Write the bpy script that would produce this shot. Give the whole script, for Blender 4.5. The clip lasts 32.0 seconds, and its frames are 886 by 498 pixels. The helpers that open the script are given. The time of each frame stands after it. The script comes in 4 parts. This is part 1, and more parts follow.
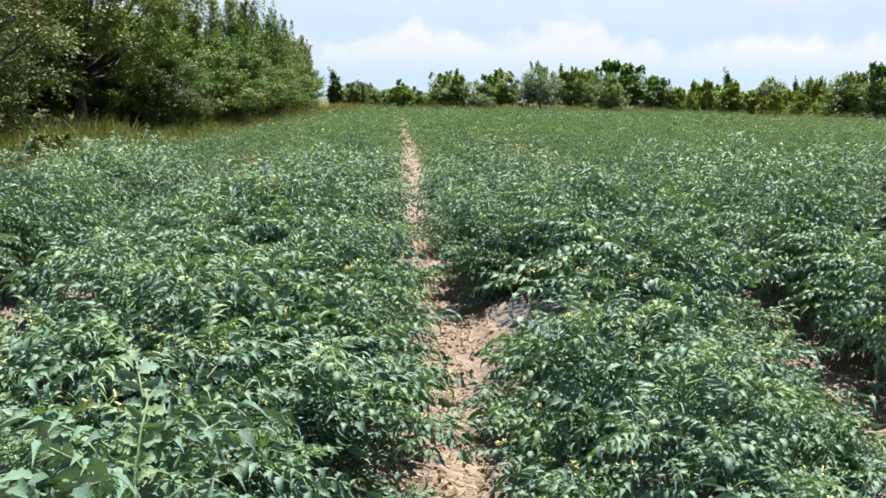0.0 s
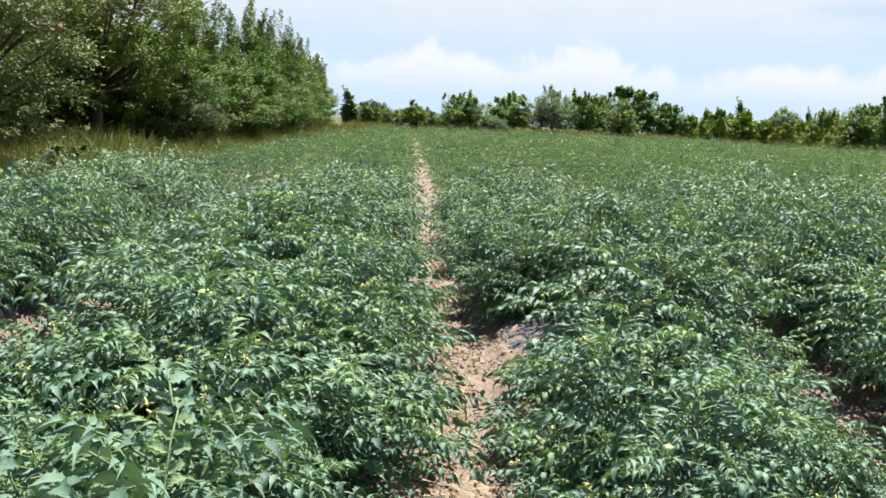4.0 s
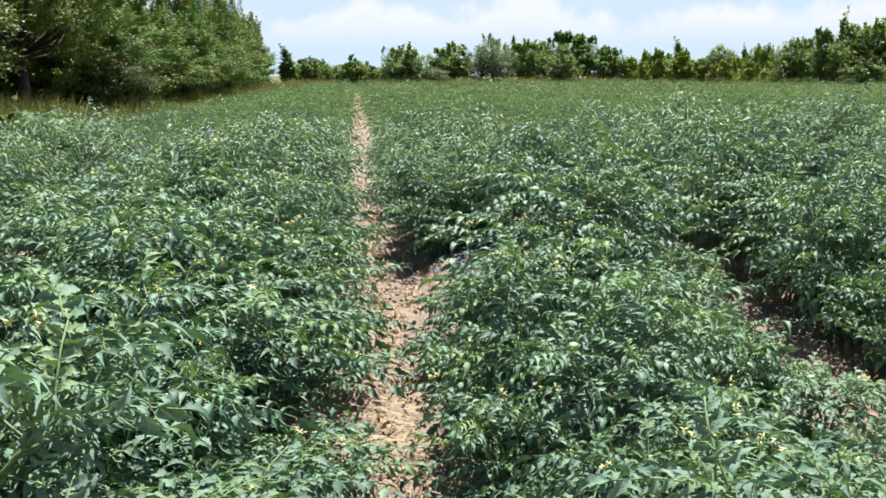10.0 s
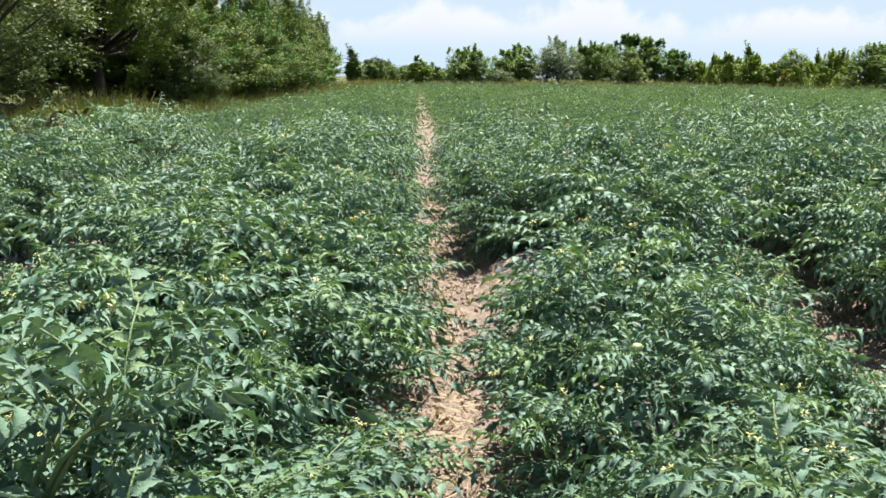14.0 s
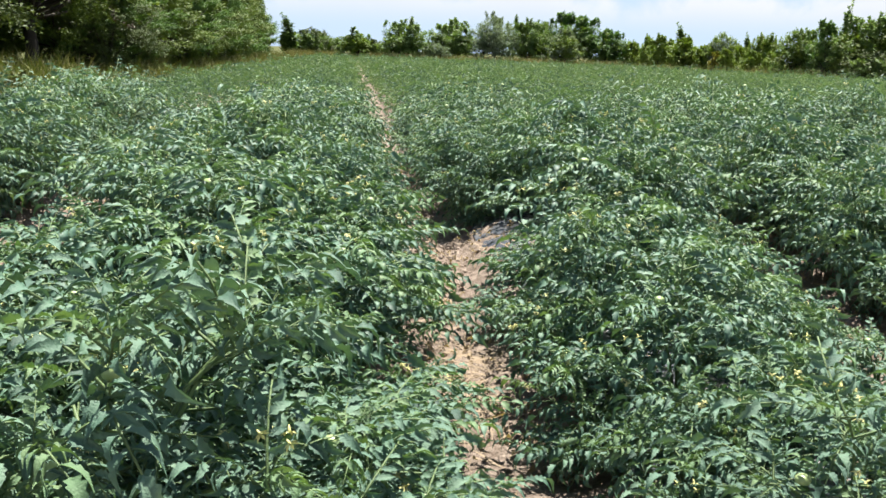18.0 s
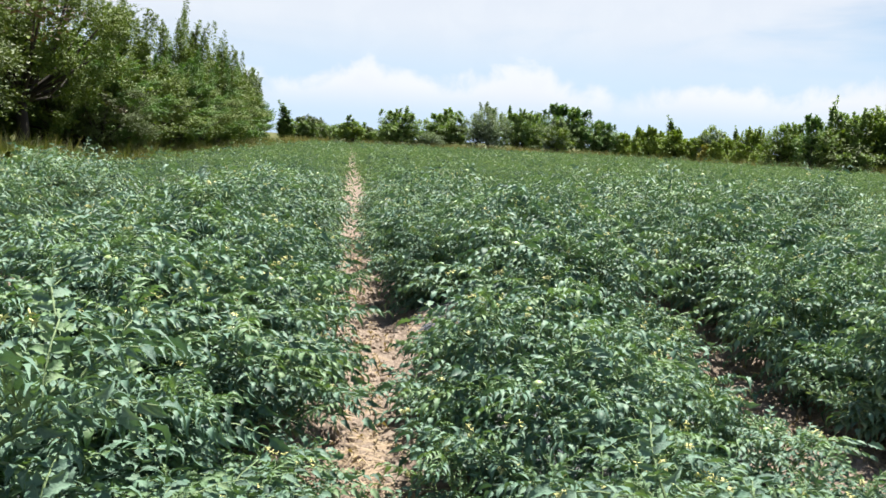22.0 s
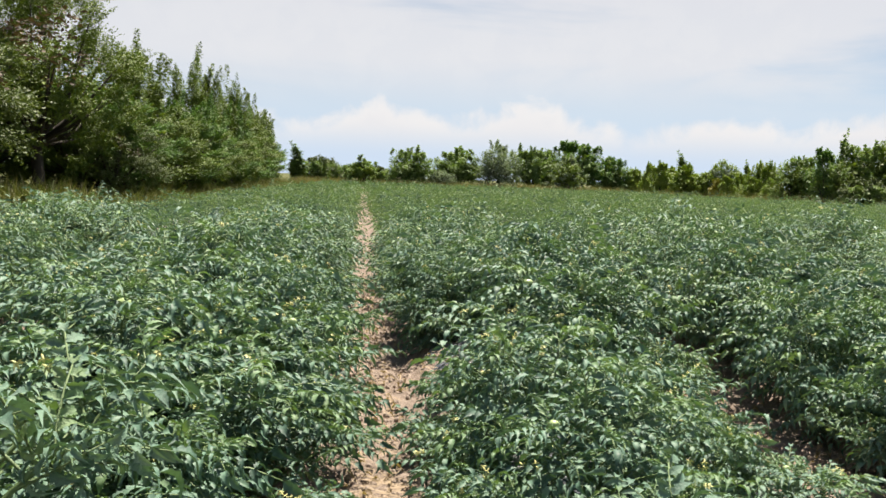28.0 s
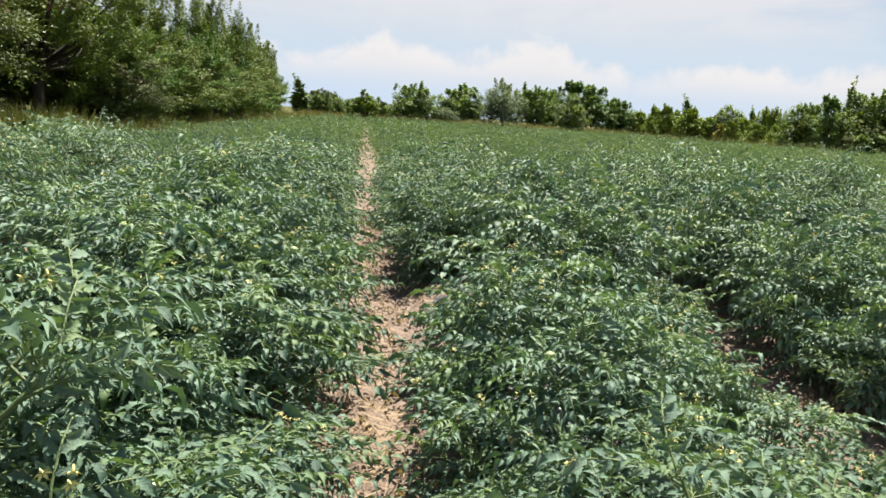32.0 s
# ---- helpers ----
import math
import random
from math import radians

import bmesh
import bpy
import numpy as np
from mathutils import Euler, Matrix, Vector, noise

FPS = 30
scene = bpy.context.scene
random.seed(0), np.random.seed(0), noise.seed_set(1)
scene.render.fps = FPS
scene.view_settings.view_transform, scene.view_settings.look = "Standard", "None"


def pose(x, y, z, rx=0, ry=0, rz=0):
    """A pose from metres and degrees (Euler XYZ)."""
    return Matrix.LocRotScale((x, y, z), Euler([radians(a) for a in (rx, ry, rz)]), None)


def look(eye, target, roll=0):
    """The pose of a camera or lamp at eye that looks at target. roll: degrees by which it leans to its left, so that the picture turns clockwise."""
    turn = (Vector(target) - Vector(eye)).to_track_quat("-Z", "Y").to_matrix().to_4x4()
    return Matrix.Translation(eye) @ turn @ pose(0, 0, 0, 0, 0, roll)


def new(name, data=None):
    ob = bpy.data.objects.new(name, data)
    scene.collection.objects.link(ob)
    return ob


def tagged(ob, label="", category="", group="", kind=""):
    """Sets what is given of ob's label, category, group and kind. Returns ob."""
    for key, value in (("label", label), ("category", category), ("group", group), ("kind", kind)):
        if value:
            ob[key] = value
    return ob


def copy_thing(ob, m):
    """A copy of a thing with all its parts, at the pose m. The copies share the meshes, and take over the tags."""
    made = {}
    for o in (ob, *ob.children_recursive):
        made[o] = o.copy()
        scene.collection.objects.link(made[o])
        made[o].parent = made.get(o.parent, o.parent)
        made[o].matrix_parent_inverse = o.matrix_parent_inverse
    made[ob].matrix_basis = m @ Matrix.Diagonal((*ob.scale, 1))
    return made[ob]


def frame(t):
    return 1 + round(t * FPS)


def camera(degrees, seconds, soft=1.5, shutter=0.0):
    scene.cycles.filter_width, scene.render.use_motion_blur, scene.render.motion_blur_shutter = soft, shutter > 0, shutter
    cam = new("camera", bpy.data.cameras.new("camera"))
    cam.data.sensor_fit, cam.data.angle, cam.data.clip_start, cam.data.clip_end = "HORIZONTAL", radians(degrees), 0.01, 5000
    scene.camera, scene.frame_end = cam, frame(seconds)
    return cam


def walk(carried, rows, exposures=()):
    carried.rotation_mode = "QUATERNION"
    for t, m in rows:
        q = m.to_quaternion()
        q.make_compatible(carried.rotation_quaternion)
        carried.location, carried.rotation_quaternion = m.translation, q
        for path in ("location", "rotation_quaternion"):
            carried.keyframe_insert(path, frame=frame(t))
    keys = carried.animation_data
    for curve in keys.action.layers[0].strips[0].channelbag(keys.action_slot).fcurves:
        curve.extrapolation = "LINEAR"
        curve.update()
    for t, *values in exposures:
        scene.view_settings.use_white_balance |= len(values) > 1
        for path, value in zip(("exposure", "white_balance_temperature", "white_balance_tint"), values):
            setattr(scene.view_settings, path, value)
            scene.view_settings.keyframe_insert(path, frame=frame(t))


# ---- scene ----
cam = camera(51.0, 32.0, soft=1.6)
PATH = [
    (0, (0.01, -0.134, 1.191), (0.107, 1.838, 0.874), 0.9),
    (0.5, (-0.015, -0.133, 1.202), (-0.011, 1.843, 0.898), 0.5),
    (1, (-0.024, -0.139, 1.214), (-0.055, 1.843, 0.945), -0.4),
    (1.5, (-0.036, -0.141, 1.22), (-0.104, 1.842, 0.968), -0.2),
    (2, (-0.045, -0.172, 1.216), (-0.099, 1.811, 0.968), -0.2),
    (2.5, (-0.043, -0.175, 1.209), (-0.073, 1.808, 0.948), 0.2),
    (4.5, (0.004, -0.168, 1.179), (0.113, 1.81, 0.903), 2.2),
    (5, (0.042, -0.188, 1.152), (0.198, 1.784, 0.857), 0.1),
    (5.5, (0.051, -0.199, 1.125), (0.231, 1.762, 0.777), -0.0),
    (6, (0.064, -0.214, 1.119), (0.276, 1.74, 0.749), -0.5),
    (6.5, (0.078, -0.216, 1.125), (0.299, 1.737, 0.759), -1.3),
    (7, (0.076, -0.223, 1.117), (0.285, 1.723, 0.709), -1.6),
    (7.5, (0.083, -0.224, 1.109), (0.304, 1.723, 0.706), -0.2),
    (8, (0.081, -0.218, 1.103), (0.302, 1.732, 0.717), -0.4),
    (8.5, (0.078, -0.225, 1.101), (0.291, 1.726, 0.714), -0.1),
    (9, (0.083, -0.228, 1.103), (0.269, 1.724, 0.708), -0.7),
    (9.5, (0.085, -0.223, 1.106), (0.288, 1.731, 0.732), -0.3),
    (10, (0.088, -0.223, 1.104), (0.273, 1.734, 0.736), -0.3),
    (10.5, (0.096, -0.222, 1.105), (0.283, 1.737, 0.746), -0.8),
    (11, (0.101, -0.217, 1.104), (0.31, 1.742, 0.755), -0.8),
    (11.5, (0.106, -0.22, 1.104), (0.331, 1.738, 0.767), -1.9),
    (12, (0.104, -0.215, 1.101), (0.336, 1.741, 0.756), -1.1),
    (12.5, (0.104, -0.215, 1.1), (0.291, 1.746, 0.758), -1.6),
    (13, (0.095, -0.215, 1.097), (0.242, 1.748, 0.745), -1.3),
    (13.5, (0.091, -0.215, 1.09), (0.188, 1.748, 0.723), -0.1),
    (14, (0.081, -0.22, 1.089), (0.136, 1.746, 0.724), 0.4),
    (14.5, (0.068, -0.229, 1.08), (0.089, 1.73, 0.677), 1.1),
    (16.5, (-0.202, -0.374, 1.07), (0.012, 1.559, 0.602), 3.9),
    (17, (-0.207, -0.377, 1.073), (-0.071, 1.571, 0.641), 2.9),
    (17.5, (-0.201, -0.377, 1.072), (-0.016, 1.57, 0.653), 1.7),
    (18, (-0.201, -0.37, 1.07), (0.003, 1.576, 0.655), 2.1),
    (18.5, (-0.204, -0.366, 1.068), (0.017, 1.583, 0.676), 2.9),
    (19, (-0.194, -0.369, 1.07), (0.01, 1.577, 0.656), 3.0),
    (19.5, (-0.181, -0.364, 1.072), (0.066, 1.579, 0.671), 2.1),
    (20, (-0.13, -0.353, 1.077), (0.228, 1.579, 0.701), 1.8),
    (20.5, (-0.008, -0.321, 1.074), (0.384, 1.609, 0.724), 0.7),
    (21, (0.07, -0.328, 1.088), (0.299, 1.64, 0.819), 1.6),
    (21.5, (0.088, -0.352, 1.059), (0.264, 1.612, 0.73), 2.9),
    (22, (0.106, -0.35, 1.056), (0.315, 1.626, 0.825), 2.9),
    (22.5, (0.098, -0.35, 1.056), (0.276, 1.634, 0.878), 4.4),
    (23, (0.094, -0.348, 1.055), (0.233, 1.642, 0.911), 4.6),
    (23.5, (0.098, -0.348, 1.057), (0.231, 1.643, 0.922), 4.8),
    (24, (0.098, -0.351, 1.056), (0.255, 1.635, 0.891), 4.4),
    (24.5, (0.103, -0.351, 1.06), (0.265, 1.636, 0.902), 3.1),
    (26.5, (0.102, -0.35, 1.056), (0.259, 1.638, 0.906), 2.3),
    (27, (0.101, -0.348, 1.055), (0.262, 1.64, 0.9), 2.3),
    (27.5, (0.105, -0.35, 1.059), (0.262, 1.638, 0.904), 2.0),
    (28, (0.106, -0.346, 1.06), (0.286, 1.64, 0.909), 2.1),
    (28.5, (0.102, -0.346, 1.056), (0.292, 1.639, 0.9), 2.2),
    (29, (0.107, -0.338, 1.057), (0.295, 1.647, 0.902), 2.9),
    (29.5, (0.106, -0.336, 1.05), (0.308, 1.645, 0.866), 2.2),
    (30, (0.11, -0.34, 1.044), (0.353, 1.634, 0.829), 2.2),
    (30.5, (0.098, -0.339, 1.043), (0.298, 1.637, 0.802), 2.7),
    (31, (0.09, -0.348, 1.049), (0.239, 1.633, 0.814), 3.2),
    (31.5, (0.09, -0.347, 1.051), (0.254, 1.63, 0.802), 3.7),
    (32, (0.102, -0.357, 1.041), (0.287, 1.614, 0.758), 3.7),
]
EXPOSURES = [(0.0, 1.33, 6500, 10), (22.0, 1.33, 6500, 10), (24.0, 1.20, 6600, 10), (27.0, 1.17, 6900, 12), (30.0, 1.20, 7050, 13), (32.0, 1.18, 7000, 13)]
walk(cam, [(t, look(eye, target, roll)) for t, eye, target, roll in PATH], EXPOSURES)

# ---- light ----
SUN_AZ, SUN_EL = radians(26), radians(66)          # azimuth from +y towards +x
sun_way = Vector((math.sin(SUN_AZ) * math.cos(SUN_EL), math.cos(SUN_AZ) * math.cos(SUN_EL), math.sin(SUN_EL)))
sun_data = bpy.data.lights.new("sun", "SUN")
sun_data.energy, sun_data.angle, sun_data.color = 5.0, radians(0.6), (1.0, 0.95, 0.86)
sun = new("sun", sun_data)
sun.matrix_world = look(sun_way * 60, (0, 0, 0))


class Nodes:
    """A small help to wire node trees."""

    def __init__(self, tree):
        self.tree = tree
        tree.nodes.clear()

    def add(self, kind, inputs=None, **props):
        n = self.tree.nodes.new(kind)
        for k, v in props.items():
            setattr(n, k, v)
        for k, v in (inputs or {}).items():
            if isinstance(v, bpy.types.NodeSocket):
                self.tree.links.new(v, n.inputs[k])
            else:
                n.inputs[k].default_value = v
        return n

    def math(self, op, a, b=0.0, clamp=False):
        return self.add("ShaderNodeMath", {0: a, 1: b}, operation=op, use_clamp=clamp).outputs[0]

    def ramp(self, fac, *stops):
        n = self.add("ShaderNodeValToRGB", {0: fac})
        e = n.color_ramp.elements
        while len(e) < len(stops):
            e.new(0.5)
        for el, (p, c) in zip(e, stops):
            el.position, el.color = p, (c if len(c) == 4 else (*c, 1))
        return n.outputs[0]

    def band(self, x, lo, hi):
        return self.add("ShaderNodeMapRange", {0: x, 1: lo, 2: hi, 3: 0.0, 4: 1.0}, interpolation_type="SMOOTHSTEP").outputs[0]

    def mix(self, fac, a, b, mode="MIX"):
        n = self.add("ShaderNodeMix", data_type="RGBA", blend_type=mode)
        for k, v in ((0, fac), (6, a), (7, b)):
            if isinstance(v, bpy.types.NodeSocket):
                self.tree.links.new(v, n.inputs[k])
            else:
                n.inputs[k].default_value = (*v, 1) if k > 0 and len(v) == 3 else v
        return n.outputs[2]

    def noise(self, vec, scale, detail=4.0, rough=0.55, warp=0.0):
        return self.add("ShaderNodeTexNoise", {"Vector": vec, "Scale": scale, "Detail": detail, "Roughness": rough, "Distortion": warp}).outputs[0]


def make_world():
    w = bpy.data.worlds.new("summer_sky")
    w.use_nodes = True
    scene.world = w
    n = Nodes(w.node_tree)
    d = n.add("ShaderNodeTexCoord").outputs["Generated"]
    sky = n.add("ShaderNodeTexSky", sky_type="NISHITA", sun_disc=False, sun_elevation=SUN_EL, sun_rotation=SUN_AZ, altitude=700.0, air_density=1.0, dust_density=0.6, ozone_density=1.6).outputs[0]
    blue = n.add("ShaderNodeVectorMath", {0: sky, 3: 0.045}, operation="SCALE").outputs[0]
    x, y, z = n.add("ShaderNodeSeparateXYZ", {0: d}).outputs
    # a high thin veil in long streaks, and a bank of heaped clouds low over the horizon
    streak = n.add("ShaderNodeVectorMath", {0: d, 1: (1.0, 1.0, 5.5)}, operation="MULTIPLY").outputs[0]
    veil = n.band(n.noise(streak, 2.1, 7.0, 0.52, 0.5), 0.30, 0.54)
    # overhead, out of view, the veil is thinned to cut the sky's fill light
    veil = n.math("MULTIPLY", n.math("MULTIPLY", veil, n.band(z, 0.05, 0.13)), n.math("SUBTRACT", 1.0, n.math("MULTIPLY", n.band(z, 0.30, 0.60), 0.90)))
    turn = n.math("ARCTAN2", x, y)
    wave = n.math("ADD", n.math("MULTIPLY", n.math("SINE", n.math("ADD", n.math("MULTIPLY", turn, 36.0), -5.0)), 0.010), n.math("MULTIPLY", n.math("SINE", n.math("MULTIPLY", turn, 14.3)), 0.007))
    puff = n.noise(d, 26.0, 6.0, 0.55, 0.3)
    rise = n.math("SUBTRACT", n.math("ADD", n.math("ADD", wave, 0.074), n.math("MULTIPLY", n.math("SUBTRACT", puff, 0.5), 0.075)), z)
    heap = n.math("MULTIPLY", n.band(rise, -0.006, 0.024), n.band(z, 0.020, 0.060))
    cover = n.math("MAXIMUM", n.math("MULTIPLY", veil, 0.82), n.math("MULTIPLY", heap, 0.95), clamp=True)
    crest = n.math("MULTIPLY", heap, n.math("SUBTRACT", 1.0, n.band(rise, 0.006, 0.045)))
    cloud = n.mix(n.math("ADD", n.math("MULTIPLY", crest, 0.8), n.math("MULTIPLY", n.band(puff, 0.42, 0.62), 0.25), clamp=True), (0.350, 0.366, 0.394), (0.388, 0.398, 0.412))
    haze = n.mix(n.math("SUBTRACT", 1.0, n.band(z, -0.02, 0.22)), blue, (0.262, 0.334, 0.436))
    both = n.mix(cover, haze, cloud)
    bg = n.add("ShaderNodeBackground", {0: both, 1: 1.0}).outputs[0]
    n.add("ShaderNodeOutputWorld", {0: bg})


make_world()


# ---- materials ----
def material(name):
    m = bpy.data.materials.new(name)
    m.use_nodes = True
    return m, Nodes(m.node_tree)


def finish(n, shader):
    n.add("ShaderNodeOutputMaterial", {0: shader})


def leaf_material(name, dark, mid, light, rough=0.5, through_amount=0.28, scale=65.0, gloss=0.45):
    """Foliage: hue varies from leaf to leaf and over each blade; some light comes through."""
    m, n = material(name)
    pos = n.add("ShaderNodeNewGeometry")
    island, ob = pos.outputs["Random Per Island"], n.add("ShaderNodeObjectInfo").outputs["Random"]
    pick = n.math("FRACT", n.math("ADD", island, ob))
    co = n.add("ShaderNodeTexCoord").outputs["Object"]
    fine = n.noise(co, scale, 3.0)
    wide = n.noise(pos.outputs["Position"], 1.3, 3.0)
    k = n.math("ADD", n.math("MULTIPLY", pick, 0.5), n.math("ADD", n.math("MULTIPLY", fine, 0.25), n.math("MULTIPLY", wide, 0.35)))
    col = n.ramp(k, (0.15, dark), (0.55, mid), (0.95, light))
    rg = n.math("ADD", n.math("MULTIPLY", fine, 0.25), rough - 0.12)
    bump = n.add("ShaderNodeBump", {"Height": fine, "Strength": 0.55, "Distance": 0.004}).outputs[0]
    p = n.add("ShaderNodeBsdfPrincipled", {"Base Color": col, "Roughness": rg, "Specular IOR Level": gloss, "Normal": bump}).outputs[0]
    glow = n.mix(1.0, col, (1.5, 1.6, 0.5), "MULTIPLY")
    t = n.add("ShaderNodeBsdfTranslucent", {0: glow}).outputs[0]
    finish(n, n.add("ShaderNodeMixShader", {0: through_amount, 1: p, 2: t}).outputs[0])
    return m


def plain_material(name, a, b, rough=0.6, scale=20.0, bump=0.3, metal=0.0, coat=0.0):
    m, n = material(name)
    co = n.add("ShaderNodeTexCoord").outputs["Object"]
    f1, f2 = n.noise(co, scale, 6.0, 0.6), n.noise(co, scale * 0.13, 3.0)
    col = n.mix(n.math("ADD", n.math("MULTIPLY", f1, 0.6), n.math("MULTIPLY", f2, 0.4)), a, b)
    bp = n.add("ShaderNodeBump", {"Height": f1, "Strength": bump, "Distance": 0.01}).outputs[0]
    p = n.add("ShaderNodeBsdfPrincipled", {"Base Color": col, "Roughness": rough, "Metallic": metal, "Coat Weight": coat, "Normal": bp}).outputs[0]
    finish(n, p)
    return m


def soil_material():
    """Dry pinkish loam with pale crust, darker where the crumbs lie low, and bits of straw."""
    m, n = material("dry_soil")
    co = n.add("ShaderNodeNewGeometry").outputs["Position"]
    crumbs, patch, grit = n.noise(co, 26.0, 8.0, 0.68), n.noise(co, 2.1, 4.0, 0.6, 0.4), n.noise(co, 110.0, 3.0, 0.6)
    base = n.ramp(n.math("ADD", n.math("MULTIPLY", crumbs, 0.7), n.math("MULTIPLY", grit, 0.3)),
                  (0.32, (0.075, 0.055, 0.043)), (0.46, (0.200, 0.157, 0.126)), (0.72, (0.350, 0.292, 0.246)))
    col = n.mix(n.band(patch, 0.46, 0.66), base, n.mix(0.55, base, (0.3268, 0.2666, 0.2193)))
    crack = n.add("ShaderNodeTexVoronoi", {"Vector": co, "Scale": 19.0, "Randomness": 1.0}, feature="DISTANCE_TO_EDGE").outputs[0]
    col = n.mix(n.math("MULTIPLY", n.math("SUBTRACT", 1.0, n.band(crack, 0.0, 0.06)), 0.35), col, (0.08, 0.05, 0.036))
    # beyond the worked field the ground is dry turf
    x, y, z = n.add("ShaderNodeSeparateXYZ", {0: co}).outputs
    turf = n.ramp(n.noise(co, 3.0, 6.0), (0.3, (0.05, 0.07, 0.02)), (0.55, (0.10, 0.105, 0.04)), (0.8, (0.20, 0.17, 0.08)))
    edge = n.math("ADD", x, n.math("MULTIPLY", n.math("SUBTRACT", patch, 0.5), 0.8))
    col = n.mix(n.band(edge, -3.9, -3.5), turf, col)
    col = n.mix(n.band(y, 85.0, 87.0), col, turf)
    bump = n.add("ShaderNodeBump", {"Height": n.math("ADD", crumbs, n.math("MULTIPLY", grit, 0.25)), "Strength": 0.9, "Distance": 0.02}).outputs[0]
    finish(n, n.add("ShaderNodeBsdfPrincipled", {"Base Color": col, "Roughness": 0.95, "Specular IOR Level": 0.15, "Normal": bump}).outputs[0])
    return m


def film_material():
    """Thin black mulch film, dusty and faintly shining."""
    m, n = material("mulch_film")
    co = n.add("ShaderNodeNewGeometry").outputs["Position"]
    dust = n.band(n.noise(co, 5.0, 6.0, 0.65), 0.42, 0.72)
    crease = n.noise(co, 14.0, 5.0, 0.6, 1.2)
    col = n.mix(n.math("MULTIPLY", dust, 0.45), (0.095, 0.108, 0.130), (0.29, 0.26, 0.23))
    rough = n.math("ADD", 0.24, n.math("MULTIPLY", dust, 0.25))
    bump = n.add("ShaderNodeBump", {"Height": crease, "Strength": 0.5, "Distance": 0.02}).outputs[0]
    finish(n, n.add("ShaderNodeBsdfPrincipled", {"Base Color": col, "Roughness": rough, "Specular IOR Level": 0.8, "Normal": bump}).outputs[0])
    return m


LEAF = leaf_material("tomato_leaf", (0.0143, 0.0334, 0.0272), (0.1098, 0.2036, 0.1430), (0.1514, 0.2380, 0.1579), 0.54, 0.09, 65.0, 0.29)
YOUNG_BRIGHT = leaf_material("young_tomato_leaf", (0.0870, 0.1680, 0.0840), (0.1440, 0.2400, 0.1200), (0.1800, 0.2620, 0.1270), 0.52, 0.15, 65.0, 0.28)
STEM = plain_material("green_stem", (0.085, 0.145, 0.050), (0.15, 0.22, 0.085), 0.6, 60.0)
PETAL = plain_material("yellow_petal", (0.56, 0.54, 0.17), (0.66, 0.64, 0.31), 0.6, 90.0)
FRUIT = plain_material("unripe_tomato_skin", (0.26, 0.37, 0.13), (0.42, 0.51, 0.25), 0.38, 25.0, 0.05)
DRY = leaf_material("withered_leaf", (0.16, 0.115, 0.07), (0.28, 0.21, 0.135), (0.40, 0.32, 0.22), 0.8, 0.15)
SOIL, FILM = soil_material(), film_material()
CLOD = plain_material("soil_clod", (0.190, 0.146, 0.114), (0.380, 0.312, 0.258), 0.95, 45.0, 0.8)
STRAW = plain_material("straw", (0.20, 0.145, 0.09), (0.36, 0.285, 0.20), 0.8, 30.0)
BARK = plain_material("dark_bark", (0.020, 0.016, 0.012), (0.055, 0.045, 0.035), 0.9, 12.0, 0.8)
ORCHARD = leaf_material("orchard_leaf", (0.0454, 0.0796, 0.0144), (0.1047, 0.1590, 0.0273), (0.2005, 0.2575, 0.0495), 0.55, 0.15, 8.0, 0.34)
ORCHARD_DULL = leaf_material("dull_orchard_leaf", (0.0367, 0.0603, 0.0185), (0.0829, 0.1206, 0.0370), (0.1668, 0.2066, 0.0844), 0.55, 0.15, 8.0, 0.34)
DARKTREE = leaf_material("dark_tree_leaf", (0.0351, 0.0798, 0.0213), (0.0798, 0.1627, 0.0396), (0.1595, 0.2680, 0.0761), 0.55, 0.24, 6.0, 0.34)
# lightened for the far trees, with haze and sunlight put into the colour
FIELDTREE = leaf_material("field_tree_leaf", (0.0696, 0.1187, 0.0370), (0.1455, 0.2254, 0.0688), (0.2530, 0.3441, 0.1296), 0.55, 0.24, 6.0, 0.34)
WILLOW = leaf_material("silver_leaf", (0.0825, 0.1210, 0.0770), (0.1650, 0.2200, 0.1485), (0.2970, 0.3575, 0.2750), 0.65, 0.20, 6.0, 0.25)
SHRUB = leaf_material("bright_shrub_leaf", (0.0842, 0.1452, 0.0198), (0.1685, 0.2480, 0.0385), (0.2722, 0.3508, 0.0715), 0.55, 0.2, 6.0)
YELLOWING = leaf_material("yellowing_leaf", (0.14, 0.15, 0.025), (0.24, 0.23, 0.04), (0.34, 0.30, 0.07), 0.6, 0.2, 6.0)
TWIGS = leaf_material("withered_twig_leaf", (0.0315, 0.0200, 0.0120), (0.0675, 0.0450, 0.0250), (0.1260, 0.0900, 0.0500), 0.7, 0.1)
GRASS = leaf_material("verge_grass", (0.0489, 0.0781, 0.0151), (0.1118, 0.1384, 0.0302), (0.2376, 0.2202, 0.0702), 0.65, 0.16, 6.0)
HAY = leaf_material("dry_grass", (0.125, 0.125, 0.05), (0.22, 0.205, 0.09), (0.33, 0.30, 0.16), 0.7, 0.15, 6.0)

rng = np.random.default_rng(7)


